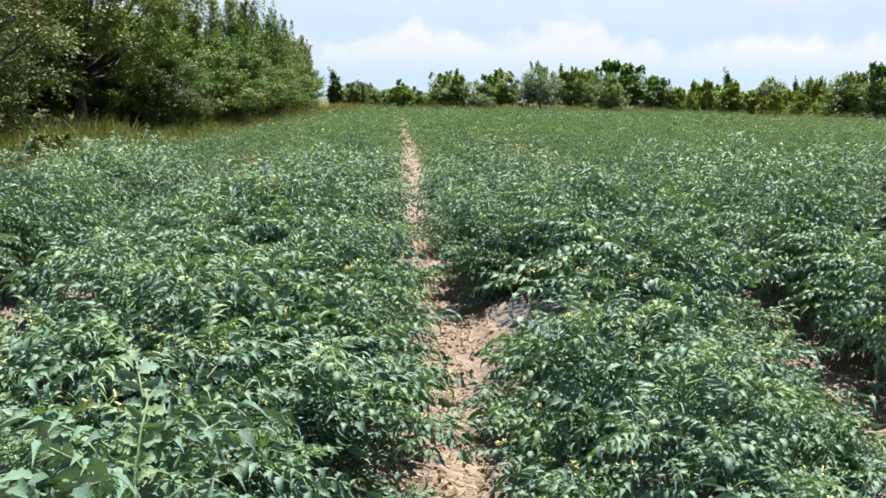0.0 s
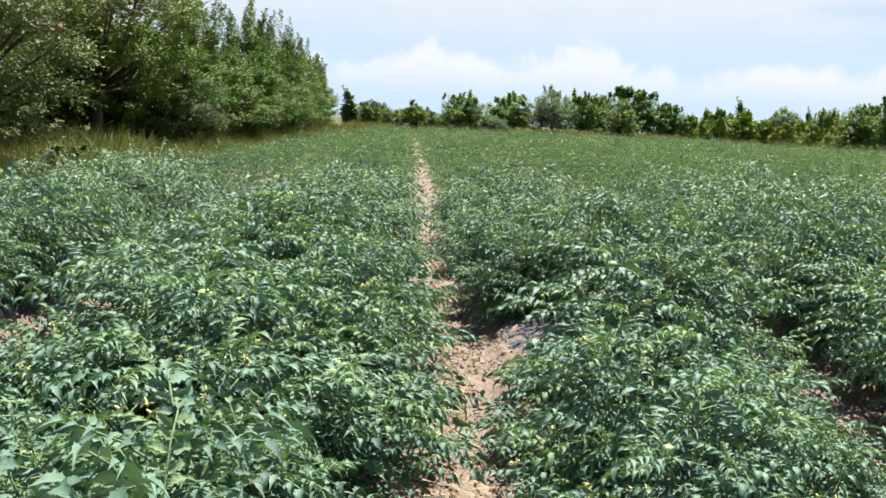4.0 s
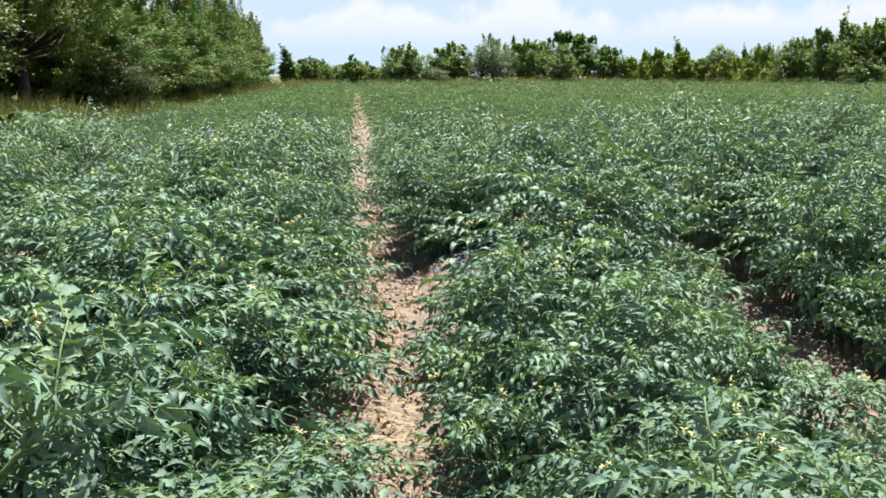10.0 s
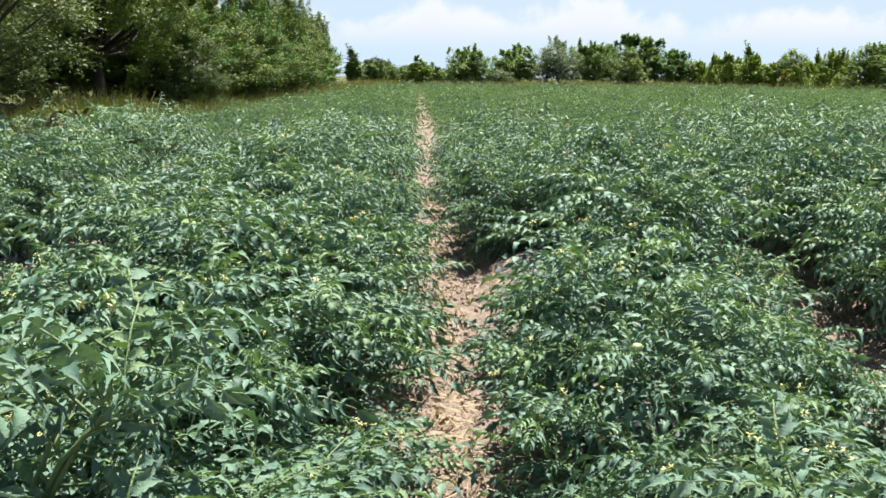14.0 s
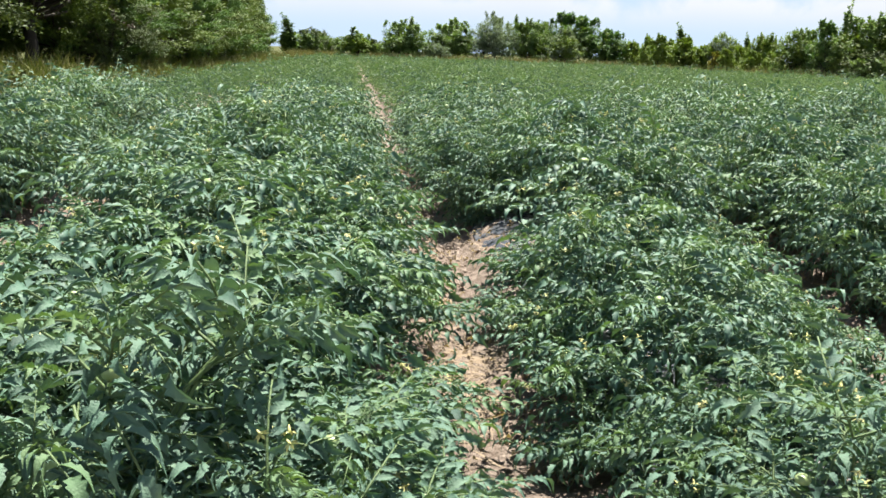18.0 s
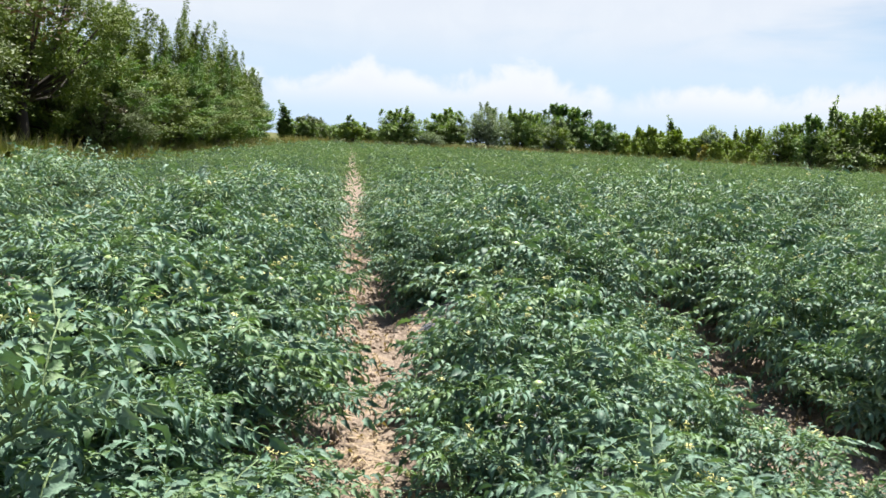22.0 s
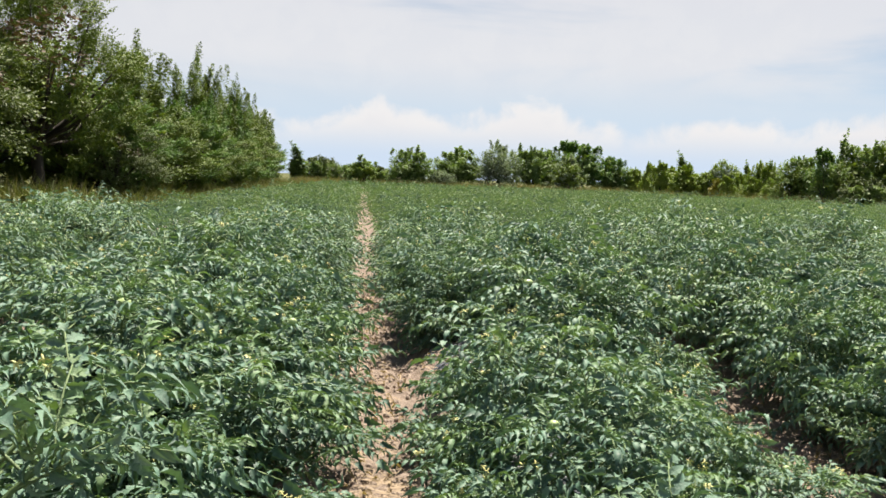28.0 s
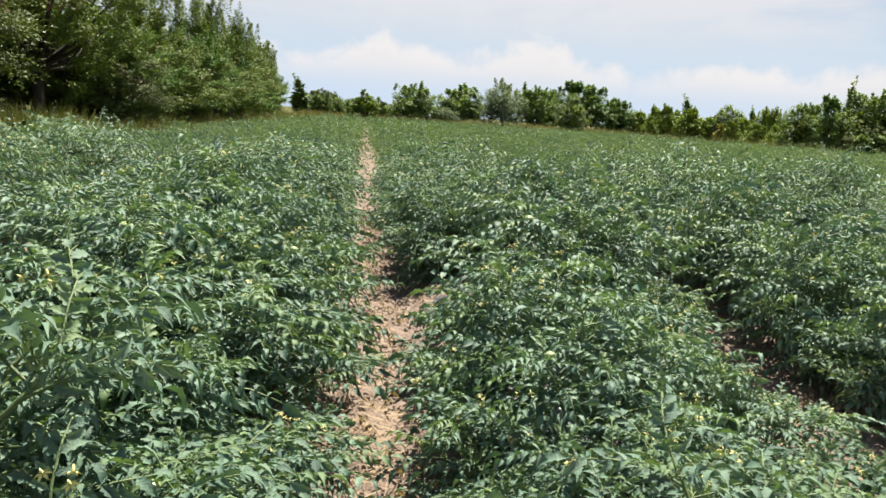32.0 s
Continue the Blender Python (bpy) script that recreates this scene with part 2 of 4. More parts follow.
# ---- mesh helpers ----
def mesh_np(name, verts, faces, mats, slots=None, smooth=False):
    """A mesh from arrays: verts (n, 3), faces (m, 3) or (m, 4)."""
    verts, faces = np.asarray(verts, np.float32), np.asarray(faces, np.int32)
    me = bpy.data.meshes.new(name)
    k = faces.shape[1]
    me.vertices.add(len(verts))
    me.vertices.foreach_set("co", verts.ravel())
    me.loops.add(faces.size)
    me.loops.foreach_set("vertex_index", faces.ravel())
    me.polygons.add(len(faces))
    me.polygons.foreach_set("loop_start", np.arange(0, faces.size, k, dtype=np.int32))
    if smooth:
        me.polygons.foreach_set("use_smooth", np.ones(len(faces), bool))
    for m in mats if isinstance(mats, (list, tuple)) else [mats]:
        me.materials.append(m)
    if slots is not None:
        me.polygons.foreach_set("material_index", np.asarray(slots, np.int32))
    me.update(calc_edges=True)
    me.validate()
    return me


class Heap:
    """Gathers pieces of triangle mesh, with a material slot for each."""

    def __init__(self):
        self.v, self.f, self.s, self.n = [], [], [], 0

    def put(self, v, f, slot=0):
        v, f = np.asarray(v, float).reshape(-1, 3), np.asarray(f, int).reshape(-1, 3)
        self.v.append(v)
        self.f.append(f + self.n)
        self.s.append(np.full(len(f), slot) if np.isscalar(slot) else np.asarray(slot, int))
        self.n += len(v)

    def mesh(self, name, mats, smooth=False):
        return mesh_np(name, np.concatenate(self.v), np.concatenate(self.f), mats, np.concatenate(self.s), smooth)


def part(name, me, parent, label=""):
    ob = new(name, me)
    ob.parent = parent
    return tagged(ob, label)


def tube(points, radii, sides=6):
    """A tapered tube along points, closed at its end, as triangles."""
    pts, out, faces = [Vector(p) for p in points], [], []
    for i, p in enumerate(pts):
        d = (pts[min(i + 1, len(pts) - 1)] - pts[max(i - 1, 0)]).normalized()
        a = d.cross(Vector((0.3, 0.2, 1))).normalized() if abs(d.z) < 0.95 else d.cross(Vector((1, 0, 0))).normalized()
        b = d.cross(a)
        for j in range(sides):
            w = 2 * math.pi * j / sides
            out.append(p + (a * math.cos(w) + b * math.sin(w)) * radii[i])
    for i in range(len(pts) - 1):
        for j in range(sides):
            a, b = i * sides + j, i * sides + (j + 1) % sides
            faces += [(a, b, b + sides), (a, b + sides, a + sides)]
    out.append(pts[-1])
    k = (len(pts) - 1) * sides
    faces += [(k + j, k + (j + 1) % sides, len(out) - 1) for j in range(sides)]
    return [tuple(v) for v in out], faces


def turns(way, normal):
    """Rotation matrices whose x runs along way and whose z is nearest to normal; arrays (n, 3)."""
    x = way / np.linalg.norm(way, axis=1, keepdims=True)
    y = np.cross(normal, x)
    y /= np.linalg.norm(y, axis=1, keepdims=True) + 1e-9
    return np.stack([x, y, np.cross(x, y)], 2)


def scatter(tv, tf, place, rot, size):
    """Copies of one template (tv, tf) at many places: verts and faces."""
    v = np.einsum("nij,mj->nmi", rot, tv) * np.asarray(size)[:, None, None] + place[:, None, :]
    f = tf[None] + (np.arange(len(place)) * len(tv))[:, None, None]
    return v.reshape(-1, 3), f.reshape(-1, 3)


def unit(n, r=rng):
    v = r.normal(size=(n, 3))
    return v / np.linalg.norm(v, axis=1, keepdims=True)


# ---- the field's plan ----
FURROW = 0.215                        # x of the furrow that runs to the far end
FURROWS = np.array([-3.50, -1.70, FURROW, 1.90] + [1.90 + 1.78 * i for i in range(1, 30)])
BEDS = [-4.15, -2.68, -0.66, 1.00, 2.84] + [2.84 + 1.78 * i for i in range(1, 8)]      # bed centres
FIELD_LEFT, FIELD_END = -3.40, 84.0


def off_furrow(x):
    """Distance from the nearest furrow's middle."""
    x = np.asarray(x, float)
    i = np.clip(np.searchsorted(FURROWS, x), 1, len(FURROWS) - 1)
    return np.minimum(np.abs(x - FURROWS[i - 1]), np.abs(x - FURROWS[i]))


def bed_height(x, y):
    """Height of the soil: raised beds between furrows, left of the field a flat verge."""
    u = off_furrow(x)
    h = 0.11 * np.clip((u - 0.20) / 0.25, 0, 1) ** 0.8
    return np.where((x < FIELD_LEFT - 0.2) | (y > FIELD_END + 1), 0.05, h)


def field_end(x):
    """Where the beds stop: a far headland, and a hedge that comes nearer along the right."""
    return np.where(x < 25, FIELD_END, np.where(x < 26.5, FIELD_END - (x - 25) * 17.0, 58.5 - (x - 26.5) * 2.6))


def rough(x, y, s, seed):
    r = np.random.default_rng(seed)
    z = np.zeros_like(x)
    for k in range(9):
        a, ph, w = r.uniform(0, 6.28), r.uniform(0, 6.28, 2), s * 1.55 ** k
        z += np.sin((x * math.cos(a) + y * math.sin(a)) * w + ph[0] + 1.3 * np.sin((x * math.sin(a) - y * math.cos(a)) * w * 0.7 + ph[1])) / 1.5 ** k
    return z / 3


def graded(lo, hi, step, out_lo, out_hi, grow=1.22):
    mid = list(np.arange(lo, hi + step / 2, step))
    a, d = [], step
    while (a[-1] if a else lo) > out_lo:
        d *= grow
        a.append((a[-1] if a else lo) - d)
    b, d = [], step
    while (b[-1] if b else hi) < out_hi:
        d *= grow
        b.append((b[-1] if b else hi) + d)
    return np.array(a[::-1] + mid + b)


def build_ground():
    xs, ys = graded(-3.4, 3.4, 0.03, -2600, 2600), graded(1.2, 8.5, 0.03, -2600, 3200)
    X, Y = np.meshgrid(xs, ys)
    near = np.exp(-np.maximum(0, np.hypot(X, Y - 4) - 7) / 6)
    Z = bed_height(X, Y) + near * (0.024 * rough(X, Y, 7.0, 3) + 0.026 * rough(X, Y, 24.0, 5))
    far = np.clip((np.hypot(X, Y) - 130) / 400, 0, 1)
    Z = Z * (1 - far)
    nx, ny = len(xs), len(ys)
    i = (np.arange(ny - 1)[:, None] * nx + np.arange(nx - 1)[None]).ravel()
    ob = new("ground", mesh_np("ground", np.stack([X, Y, Z], -1).reshape(-1, 3), np.stack([i, i + 1, i + 1 + nx, i + nx], 1), SOIL, smooth=True))
    tagged(ob, "dry crumbly pinkish brown soil in low raised beds and furrows", "ground", kind="structure")


def soil_z(x, y):
    return float(bed_height(np.array(x), np.array(y)))


def build_films():
    """Black mulch film laid over each bed, its edges tucked into the soil."""
    for k, cx in zip(range(-2, 4), BEDS[1:]):
        half = 0.52 if k == -2 else 0.42
        us, ys = np.linspace(-half - 0.08, half + 0.08, 29), np.arange(0.4, 14, 0.09)
        U, Y = np.meshgrid(us, ys)
        X = cx + U
        wob = 0.05 * np.sin(Y * 2.3 + k) + 0.04 * np.sin(Y * 5.1 + 2 * k)
        tuck = np.clip((np.abs(U) - half - wob * np.sign(U)) / 0.08, 0, 1)
        Z = bed_height(X, Y) + 0.022 + 0.010 * rough(X * 1.0, Y, 9.0, 20 + k) - 0.07 * tuck
        n = len(us)
        i = (np.arange(len(ys) - 1)[:, None] * n + np.arange(n - 1)[None]).ravel()
        me = mesh_np("mulch_film", np.stack([X, Y, Z], -1).reshape(-1, 3), np.stack([i, i + 1, i + 1 + n, i + n], 1), FILM, smooth=True)
        tagged(new("mulch_film", me), "dusty black plastic mulch film stretched over a planting bed", "mulch film", "mulch films on the beds")


# ---- tomato plants ----
def leaflet(level):
    """One leaflet along x, 1 long. level 0: lobed, 20 triangles; 1: folded, 4; 2: folded, 2."""
    if level == 0:
        mid = [(0, 0, 0), (0.20, 0, 0.03), (0.42, 0, 0.04), (0.66, 0, -0.02), (1, 0, -0.26)]
        side = [(0.07, 0.045, 0.03), (0.17, 0.180, 0.09), (0.29, 0.120, 0.085), (0.37, 0.205, 0.11), (0.53, 0.120, 0.065), (0.61, 0.145, 0.05), (0.80, 0.055, -0.07)]
        v = mid + side + [(x, -y, z) for x, y, z in side]
        one = [(0, 1, 5), (5, 1, 6), (6, 1, 7), (7, 1, 2), (7, 2, 8), (8, 2, 9), (9, 2, 3), (9, 3, 10), (10, 3, 11), (11, 3, 4)]
        return np.array(v, float), np.array(one + [tuple(i + 7 if i > 4 else i for i in t)[::-1] for t in one])
    if level == 1:
        return np.array([(0, 0, 0), (0.45, 0, 0.05), (1, 0, -0.18), (0.36, 0.15, 0.10), (0.36, -0.15, 0.10)], float), np.array([(0, 1, 3), (1, 2, 3), (0, 4, 1), (1, 4, 2)])
    return np.array([(0, 0, 0), (1, 0, -0.10), (0.40, 0.145, 0.10), (0.40, -0.145, 0.10)], float), np.array([(0, 1, 2), (0, 3, 1)])


def compound_leaf(seed, level, pairs=4):
    """A drooping tomato leaf 1 long with pairs of leaflets, as verts and faces."""
    r = np.random.default_rng(seed)
    h = Heap()
    droop, bend = r.uniform(0.25, 0.65), r.uniform(-0.25, 0.25)

    def at(s):
        return np.array([s * (1 - 0.12 * droop * s), bend * s * s, 0.30 * s - droop * s * s])

    if level < 2:
        pts = [at(s) for s in ((0, 0.35, 0.7, 1.0) if level == 0 else (0, 0.9))]
        h.put(*tube(pts, np.linspace(0.016, 0.008, len(pts)), 3), 1)
    tv, tf = leaflet(level)
    spots = [(s, side) for s in np.linspace(0.28, 0.86, pairs) for side in (-1, 1)] + [(1.0, 0)]
    for s, side in spots:
        d = at(min(s + 0.05, 1.05)) - at(s - 0.05)
        d /= np.linalg.norm(d)
        across = np.cross((0, 0, 1), d)
        a = side * radians(r.uniform(48, 72))
        way = d * math.cos(a) + across * math.sin(a) + np.array([0, 0, r.uniform(-0.40, 0.0)])
        nrm = np.array([0, 0, 1]) + r.normal(size=3) * 0.30 - d * 0.2
        size = (0.30 if side == 0 else 0.26 if level == 0 else 0.30) * r.uniform(0.62, 1.15) * (1.0 if pairs > 2 else 1.3)
        v, f = scatter(tv * (1, r.uniform(0.85, 1.2), 1.0 + r.uniform(0, 1.5)), tf, at(s + r.uniform(-0.03, 0.03) * abs(side))[None], turns(way[None], nrm[None]), [size])
        h.put(v, f)
    if level == 0:                               # small leaflets between the pairs
        tv, tf = leaflet(1)
        for s in (0.42, 0.60, 0.76):
            for side in (-1, 1):
                d = at(s + 0.05) - at(s - 0.05)
                way = d / np.linalg.norm(d) * 0.4 + np.array([0, side * 0.8, r.uniform(-0.5, 0.1)])
                v, f = scatter(tv, tf, at(s)[None], turns(way[None], (np.array([0, 0, 1]) + r.normal(size=3) * 0.5)[None]), [r.uniform(0.07, 0.13)])
                h.put(v, f)
    return np.concatenate(h.v), np.concatenate(h.f), np.concatenate(h.s)


LEAVES = {level: [compound_leaf(40 + i, level, 5 - 2 * level) for i in range(9)] for level in (0, 1)}
LEAVES[2] = [compound_leaf(60 + i, 2, 3) for i in range(8)]
LEAVES[3] = [compound_leaf(80 + i, 2, 2) for i in range(6)]
LEAF_MESH = {(i, m.name): mesh_np("leaf", *LEAVES[0][i][:2], [m, STEM], LEAVES[0][i][2]) for i in range(9) for m in (LEAF, YOUNG_BRIGHT)}


def plan_plant(seed, shape="wide", leaves=143):
    """Stems, leaves (matrix, template, young), flower and fruit places of a plant, 0.9 m across and 0.55 m high; a low one is two thirds of that."""
    upright, spread = shape == "tall", 0.64 if shape == "low" else 1.0
    r = np.random.default_rng(seed)
    stems, out, flowers, fruits = [], [], [], []
    for k in range(13):
        a = 2.4 * k + r.uniform(-0.3, 0.3)
        flat = k in ((1, 4, 6, 9, 11) if upright else (2, 5, 7, 10))        # some stems lie over sideways
        reach = r.uniform(0.24, 0.33) if flat and upright else r.uniform(0.26, 0.40) if flat else r.uniform(0.12, 0.30 if upright else 0.38) if k < 12 else 0.06
        top = r.uniform(0.14, 0.30) if flat and upright else r.uniform(0.10, 0.22) if flat else 0.51 - 0.85 * max(0.0, reach - 0.14) ** 1.15 + r.uniform(-0.12, 0.11)
        d = np.array([math.cos(a), math.sin(a), 0])
        swing = np.array([-d[1], d[0], 0]) * r.uniform(-0.12, 0.12)
        stems.append([(d * reach * s + swing * s * s + np.array([0, 0, top * (1 - (1 - s) ** 1.9)])) * spread for s in (0, 0.3, 0.6, 0.85, 1.0)])
    per = leaves // 13 + 1

    def add(p, way, size, young, tilt=0.30):
        m = np.eye(4)
        m[:3, :3] = turns(way[None], (np.array([0, 0, 1.0]) + r.normal(size=3) * tilt)[None])[0] * size
        m[:3, 3] = p
        out.append((m, int(r.integers(9)), young))

    for k, st in enumerate(stems):
        out_way = np.array([st[-1][0], st[-1][1], 0])
        out_way = out_way / (np.linalg.norm(out_way) + 1e-6)
        for j in range(per):
            low = 0.10 if upright else 0.20      # bare stems below, leaves crowd towards the top
            s = low + (1 - low) * j / (per - 1) + r.uniform(-0.05, 0.05)
            i = min(int(s * 4), 3)
            p = st[i] + (st[i + 1] - st[i]) * np.clip(s * 4 - i, 0, 1)
            a = j * 2.4 + k + r.uniform(-0.5, 0.5)
            way = np.array([math.cos(a), math.sin(a), 0]) * 0.85 + out_way * 0.5 + np.array([0, 0, r.uniform(-0.35, 0.35) - 0.10 + 0.65 * s])
            add(p, way, r.uniform(0.155, 0.265) * (1.0 if s < 0.85 else 0.85), bool(s > 0.88 and r.random() < 0.55))
        for j in range(3):                       # young tips
            a = r.uniform(0, 6.28)
            add(st[4] - np.array([0, 0, 0.01]), np.array([math.cos(a), math.sin(a), 0]) * 0.7 + np.array([0, 0, 0.9]), r.uniform(0.07, 0.13), True, 0.8)
    for _ in range(int(r.integers(4, 9))):
        st = stems[int(r.integers(13))]
        flowers.append(st[3] + (st[4] - st[3]) * r.random() + r.normal(size=3) * (0.05, 0.05, 0.02) + np.array([0, 0, 0.075]))
    for _ in range(int(r.integers(2, 5))):
        st = stems[int(r.integers(8))]
        fruits.append(st[2] * r.uniform(1.05, 1.4) + np.array([0, 0, r.uniform(-0.10, 0.02)]))
    return stems, out, flowers, fruits


def stems_mesh(stems, sides=5):
    h = Heap()
    for st in stems:
        h.put(*tube(st, (0.0062, 0.0054, 0.0046, 0.0038, 0.0024), sides))
    return h.mesh("stem", STEM, True)


def flower_mesh(seed):
    """A nodding truss of two or three small star flowers."""
    r = np.random.default_rng(seed)
    h = Heap()
    for _ in range(int(r.integers(2, 4))):
        c, up = r.normal(size=3) * 0.012, np.array([r.normal() * 0.6, r.normal() * 0.6 - 0.3, 0.5])
        rot = turns(np.cross(up, (0.2, 1, 0.1))[None], up[None])[0]
        for k in range(6):
            a = k * math.pi / 3
            d, s = np.array([math.cos(a), math.sin(a), 0]), np.array([-math.sin(a), math.cos(a), 0])
            v = np.array([d * 0.001, d * 0.006 + s * 0.0027, d * 0.0125 + np.array([0, 0, -0.004]), d * 0.006 - s * 0.0027])
            h.put(v @ rot.T + c, [(0, 1, 2), (0, 2, 3)])
        v, f = tube([(0, 0, 0), (0, 0, 0.005), (0, 0, 0.010)], (0.0022, 0.0022, 0.0008), 5)
        h.put(np.array(v) @ rot.T + c, f)
    return h.mesh("flower_truss", PETAL)


def tomato_mesh(seed):
    """A small unripe tomato, slightly flattened and ribbed at the top."""
    bm = bmesh.new()
    bmesh.ops.create_icosphere(bm, subdivisions=2, radius=0.018 + 0.006 * (seed % 3) / 2)
    for v in bm.verts:
        a = math.atan2(v.co.y, v.co.x)
        v.co.x *= 1 + 0.03 * math.cos(5 * a)
        v.co.y *= 1 + 0.03 * math.cos(5 * a)
        v.co.z *= 0.88
    me = bpy.data.meshes.new("tomato")
    bm.to_mesh(me)
    bm.free()
    me.polygons.foreach_set("use_smooth", np.ones(len(me.polygons), bool))
    me.materials.append(FRUIT)
    return me


FLOWERS, TOMATOES = [flower_mesh(i) for i in range(4)], [tomato_mesh(i) for i in range(3)]
PLANT_LABEL = "bushy green tomato plant with yellow flowers growing through mulch film"


def new_plant(seed, split, level=1, shape="wide"):
    """One plant. split: every leaf is an object of its own; else the foliage is one mesh."""
    stems, leaves, flowers, fruits = plan_plant(seed, shape, {"tall": 150, "wide": 140, "low": 78}[shape])
    top = new("tomato_plant")
    tagged(top, PLANT_LABEL, "tomato plant", "tomato plants in the beds")
    part("stem", stems_mesh(stems, 5 if split else 3), top)
    if split:
        for m, i, young in leaves:
            ob = part("leaf", LEAF_MESH[i, (YOUNG_BRIGHT if young else LEAF).name], top)
            ob.matrix_basis = Matrix(m.tolist())
    else:
        h = Heap()
        for m, i, young in leaves:
            v, f, stalk = LEAVES[level][i % len(LEAVES[level])]
            # a share of other leaves gets the lighter material, brightening plants further off
            h.put(v @ m[:3, :3].T + m[:3, 3], f, np.where(stalk > 0, 2, int(young or (i * 0.37 + m[0, 3] * 31) % 1.0 < 0.07 * (level + 1))))
        part("foliage", h.mesh("foliage", [LEAF, YOUNG_BRIGHT, STEM]), top)
    for k, p in enumerate(flowers):
        ob = part("flower_truss", FLOWERS[k % 4], top, "small yellow star flowers" if k == 0 else "")
        ob.location, ob.rotation_euler, ob.scale = p, (0, 0, k * 1.7), (1.15,) * 3 if split or level == 0 else (0.9,) * 3
    for k, p in enumerate(fruits):
        ob = part("tomato", TOMATOES[k % 3], top, "unripe pale green tomato" if k == 0 else "")
        ob.location = p
    return top


# gaps in the plant lines: x, y, radius
BARE = [(0.55, 4.40, 0.62), (0.48, 3.80, 0.46), (-2.80, 3.85, 0.60), (-2.25, 3.05, 0.66)]


# the plants' lines in each of the nearest beds, from its centre
LINES = {-2: (-0.50, -0.05, 0.30, 0.54), -1: (-0.42, -0.22, 0.02, 0.30, 0.50), 0: (-0.50, -0.27, 0.02, 0.25, 0.42), 1: (-0.63, -0.33, 0.02, 0.40)}


def plant_spots(y0, y1):
    r = np.random.default_rng(int(y0 * 10) + 5)
    for k, centre in enumerate(BEDS, -3):
        for line in LINES.get(k, (-0.36, 0.0, 0.36)):
            x0 = centre + line
            y = 0.78 + r.uniform(0, 0.4)
            while y < y1:
                x = x0 + r.normal() * 0.05
                if k == 0 and line == 0.42 and y > 4.3:
                    y += 0.5
                    continue
                if y >= y0 and x > FIELD_LEFT + 0.15 and -0.62 * y - 1.1 < x < 0.70 * y + 1.1 and all(math.hypot(x - bx, y - by) > br for bx, by, br in BARE):
                    small = 1.06 if abs(line) < 0.1 else 0.80 if line == -0.50 else 0.80 if line in (0.42, 0.50) and k < 1 and k != -2 else 0.96
                    if k == 0 and y < 3.5:      # a lower, sprawling flank
                        small = (0.52 if y < 2.5 else 0.64) if line > 0 else (0.90 if y < 2.5 else 0.96) if line > -0.1 else 0.90 if line > -0.4 else 0.66
                        x -= 0.06 if line > 0 else 0.05 if line > -0.1 else 0.0
                    yield x, y, r.uniform(0, 6.28), r.uniform(0.82, 1.16) * small
                y += r.uniform(0.42, 0.56)


def build_plants():
    for y0, y1, level, split in ((0.5, 1.85, 0, True), (1.85, 2.9, 0, False), (2.9, 6.0, 0, False), (6.0, 9.4, 1, False)):
        # sprawling plants in the two nearest beds with low ones at their rims, taller bushes with steep dark flanks elsewhere
        kinds = {shape: [new_plant(int(100 * y0) + 50 * j + i, split and shape != "tall", level, shape) for i in range(2 if split and shape == "tall" else 6)] for j, shape in enumerate(("wide", "tall", "low"))}
        used = {shape: 0 for shape in kinds}
        for x, y, a, s in plant_spots(y0, y1):
            shape = "tall" if x < -1.5 or x > 1.95 or (y > 4.0 and x > 0.2) else "low" if s < 0.80 else "wide"
            tall = (0.90 if y < 4.6 else 0.95) if shape == "tall" else 0.78 if y < 3.8 else 0.88
            s = min(1.0, s / 0.80) if shape == "low" else s
            m = pose(x, y, soil_z(x, y) + 0.01, 0, 0, math.degrees(a)) @ Matrix.Diagonal((s * 0.95, s * 0.95, s * tall * ((0.80 if y < 4.5 else 0.86) + (0.36 if y < 4.5 else 0.22) * ((x * 7.3 + y * 3.1) % 1.0)), 1))
            group = kinds[shape]
            if used[shape] < len(group):
                group[used[shape]].matrix_basis = m
            else:
                copy_thing(group[used[shape] % len(group)], Matrix()).matrix_basis = m
            used[shape] += 1
        for shape in kinds:                      # a kind that found no place is not kept
            for ob in kinds[shape][used[shape]:]:
                for child in list(ob.children):
                    bpy.data.objects.remove(child)
                bpy.data.objects.remove(ob)


def canopy(x, y):
    """Height of the leaf canopy over the plan of the beds."""
    u = off_furrow(x) - np.where(np.abs(x - FURROW) < 0.6, 0.0, 0.06)
    wave = np.clip(0.5 + 0.75 * rough(x, y, 2.6, 31), -0.1, 1.15)
    low = 1 - 0.30 * np.clip((y - 15) / 45, 0, 1)
    return np.clip((u - 0.10 - 0.06 * wave) / 0.26, 0, 1) ** 0.5 * (0.30 + 0.30 * wave) * low


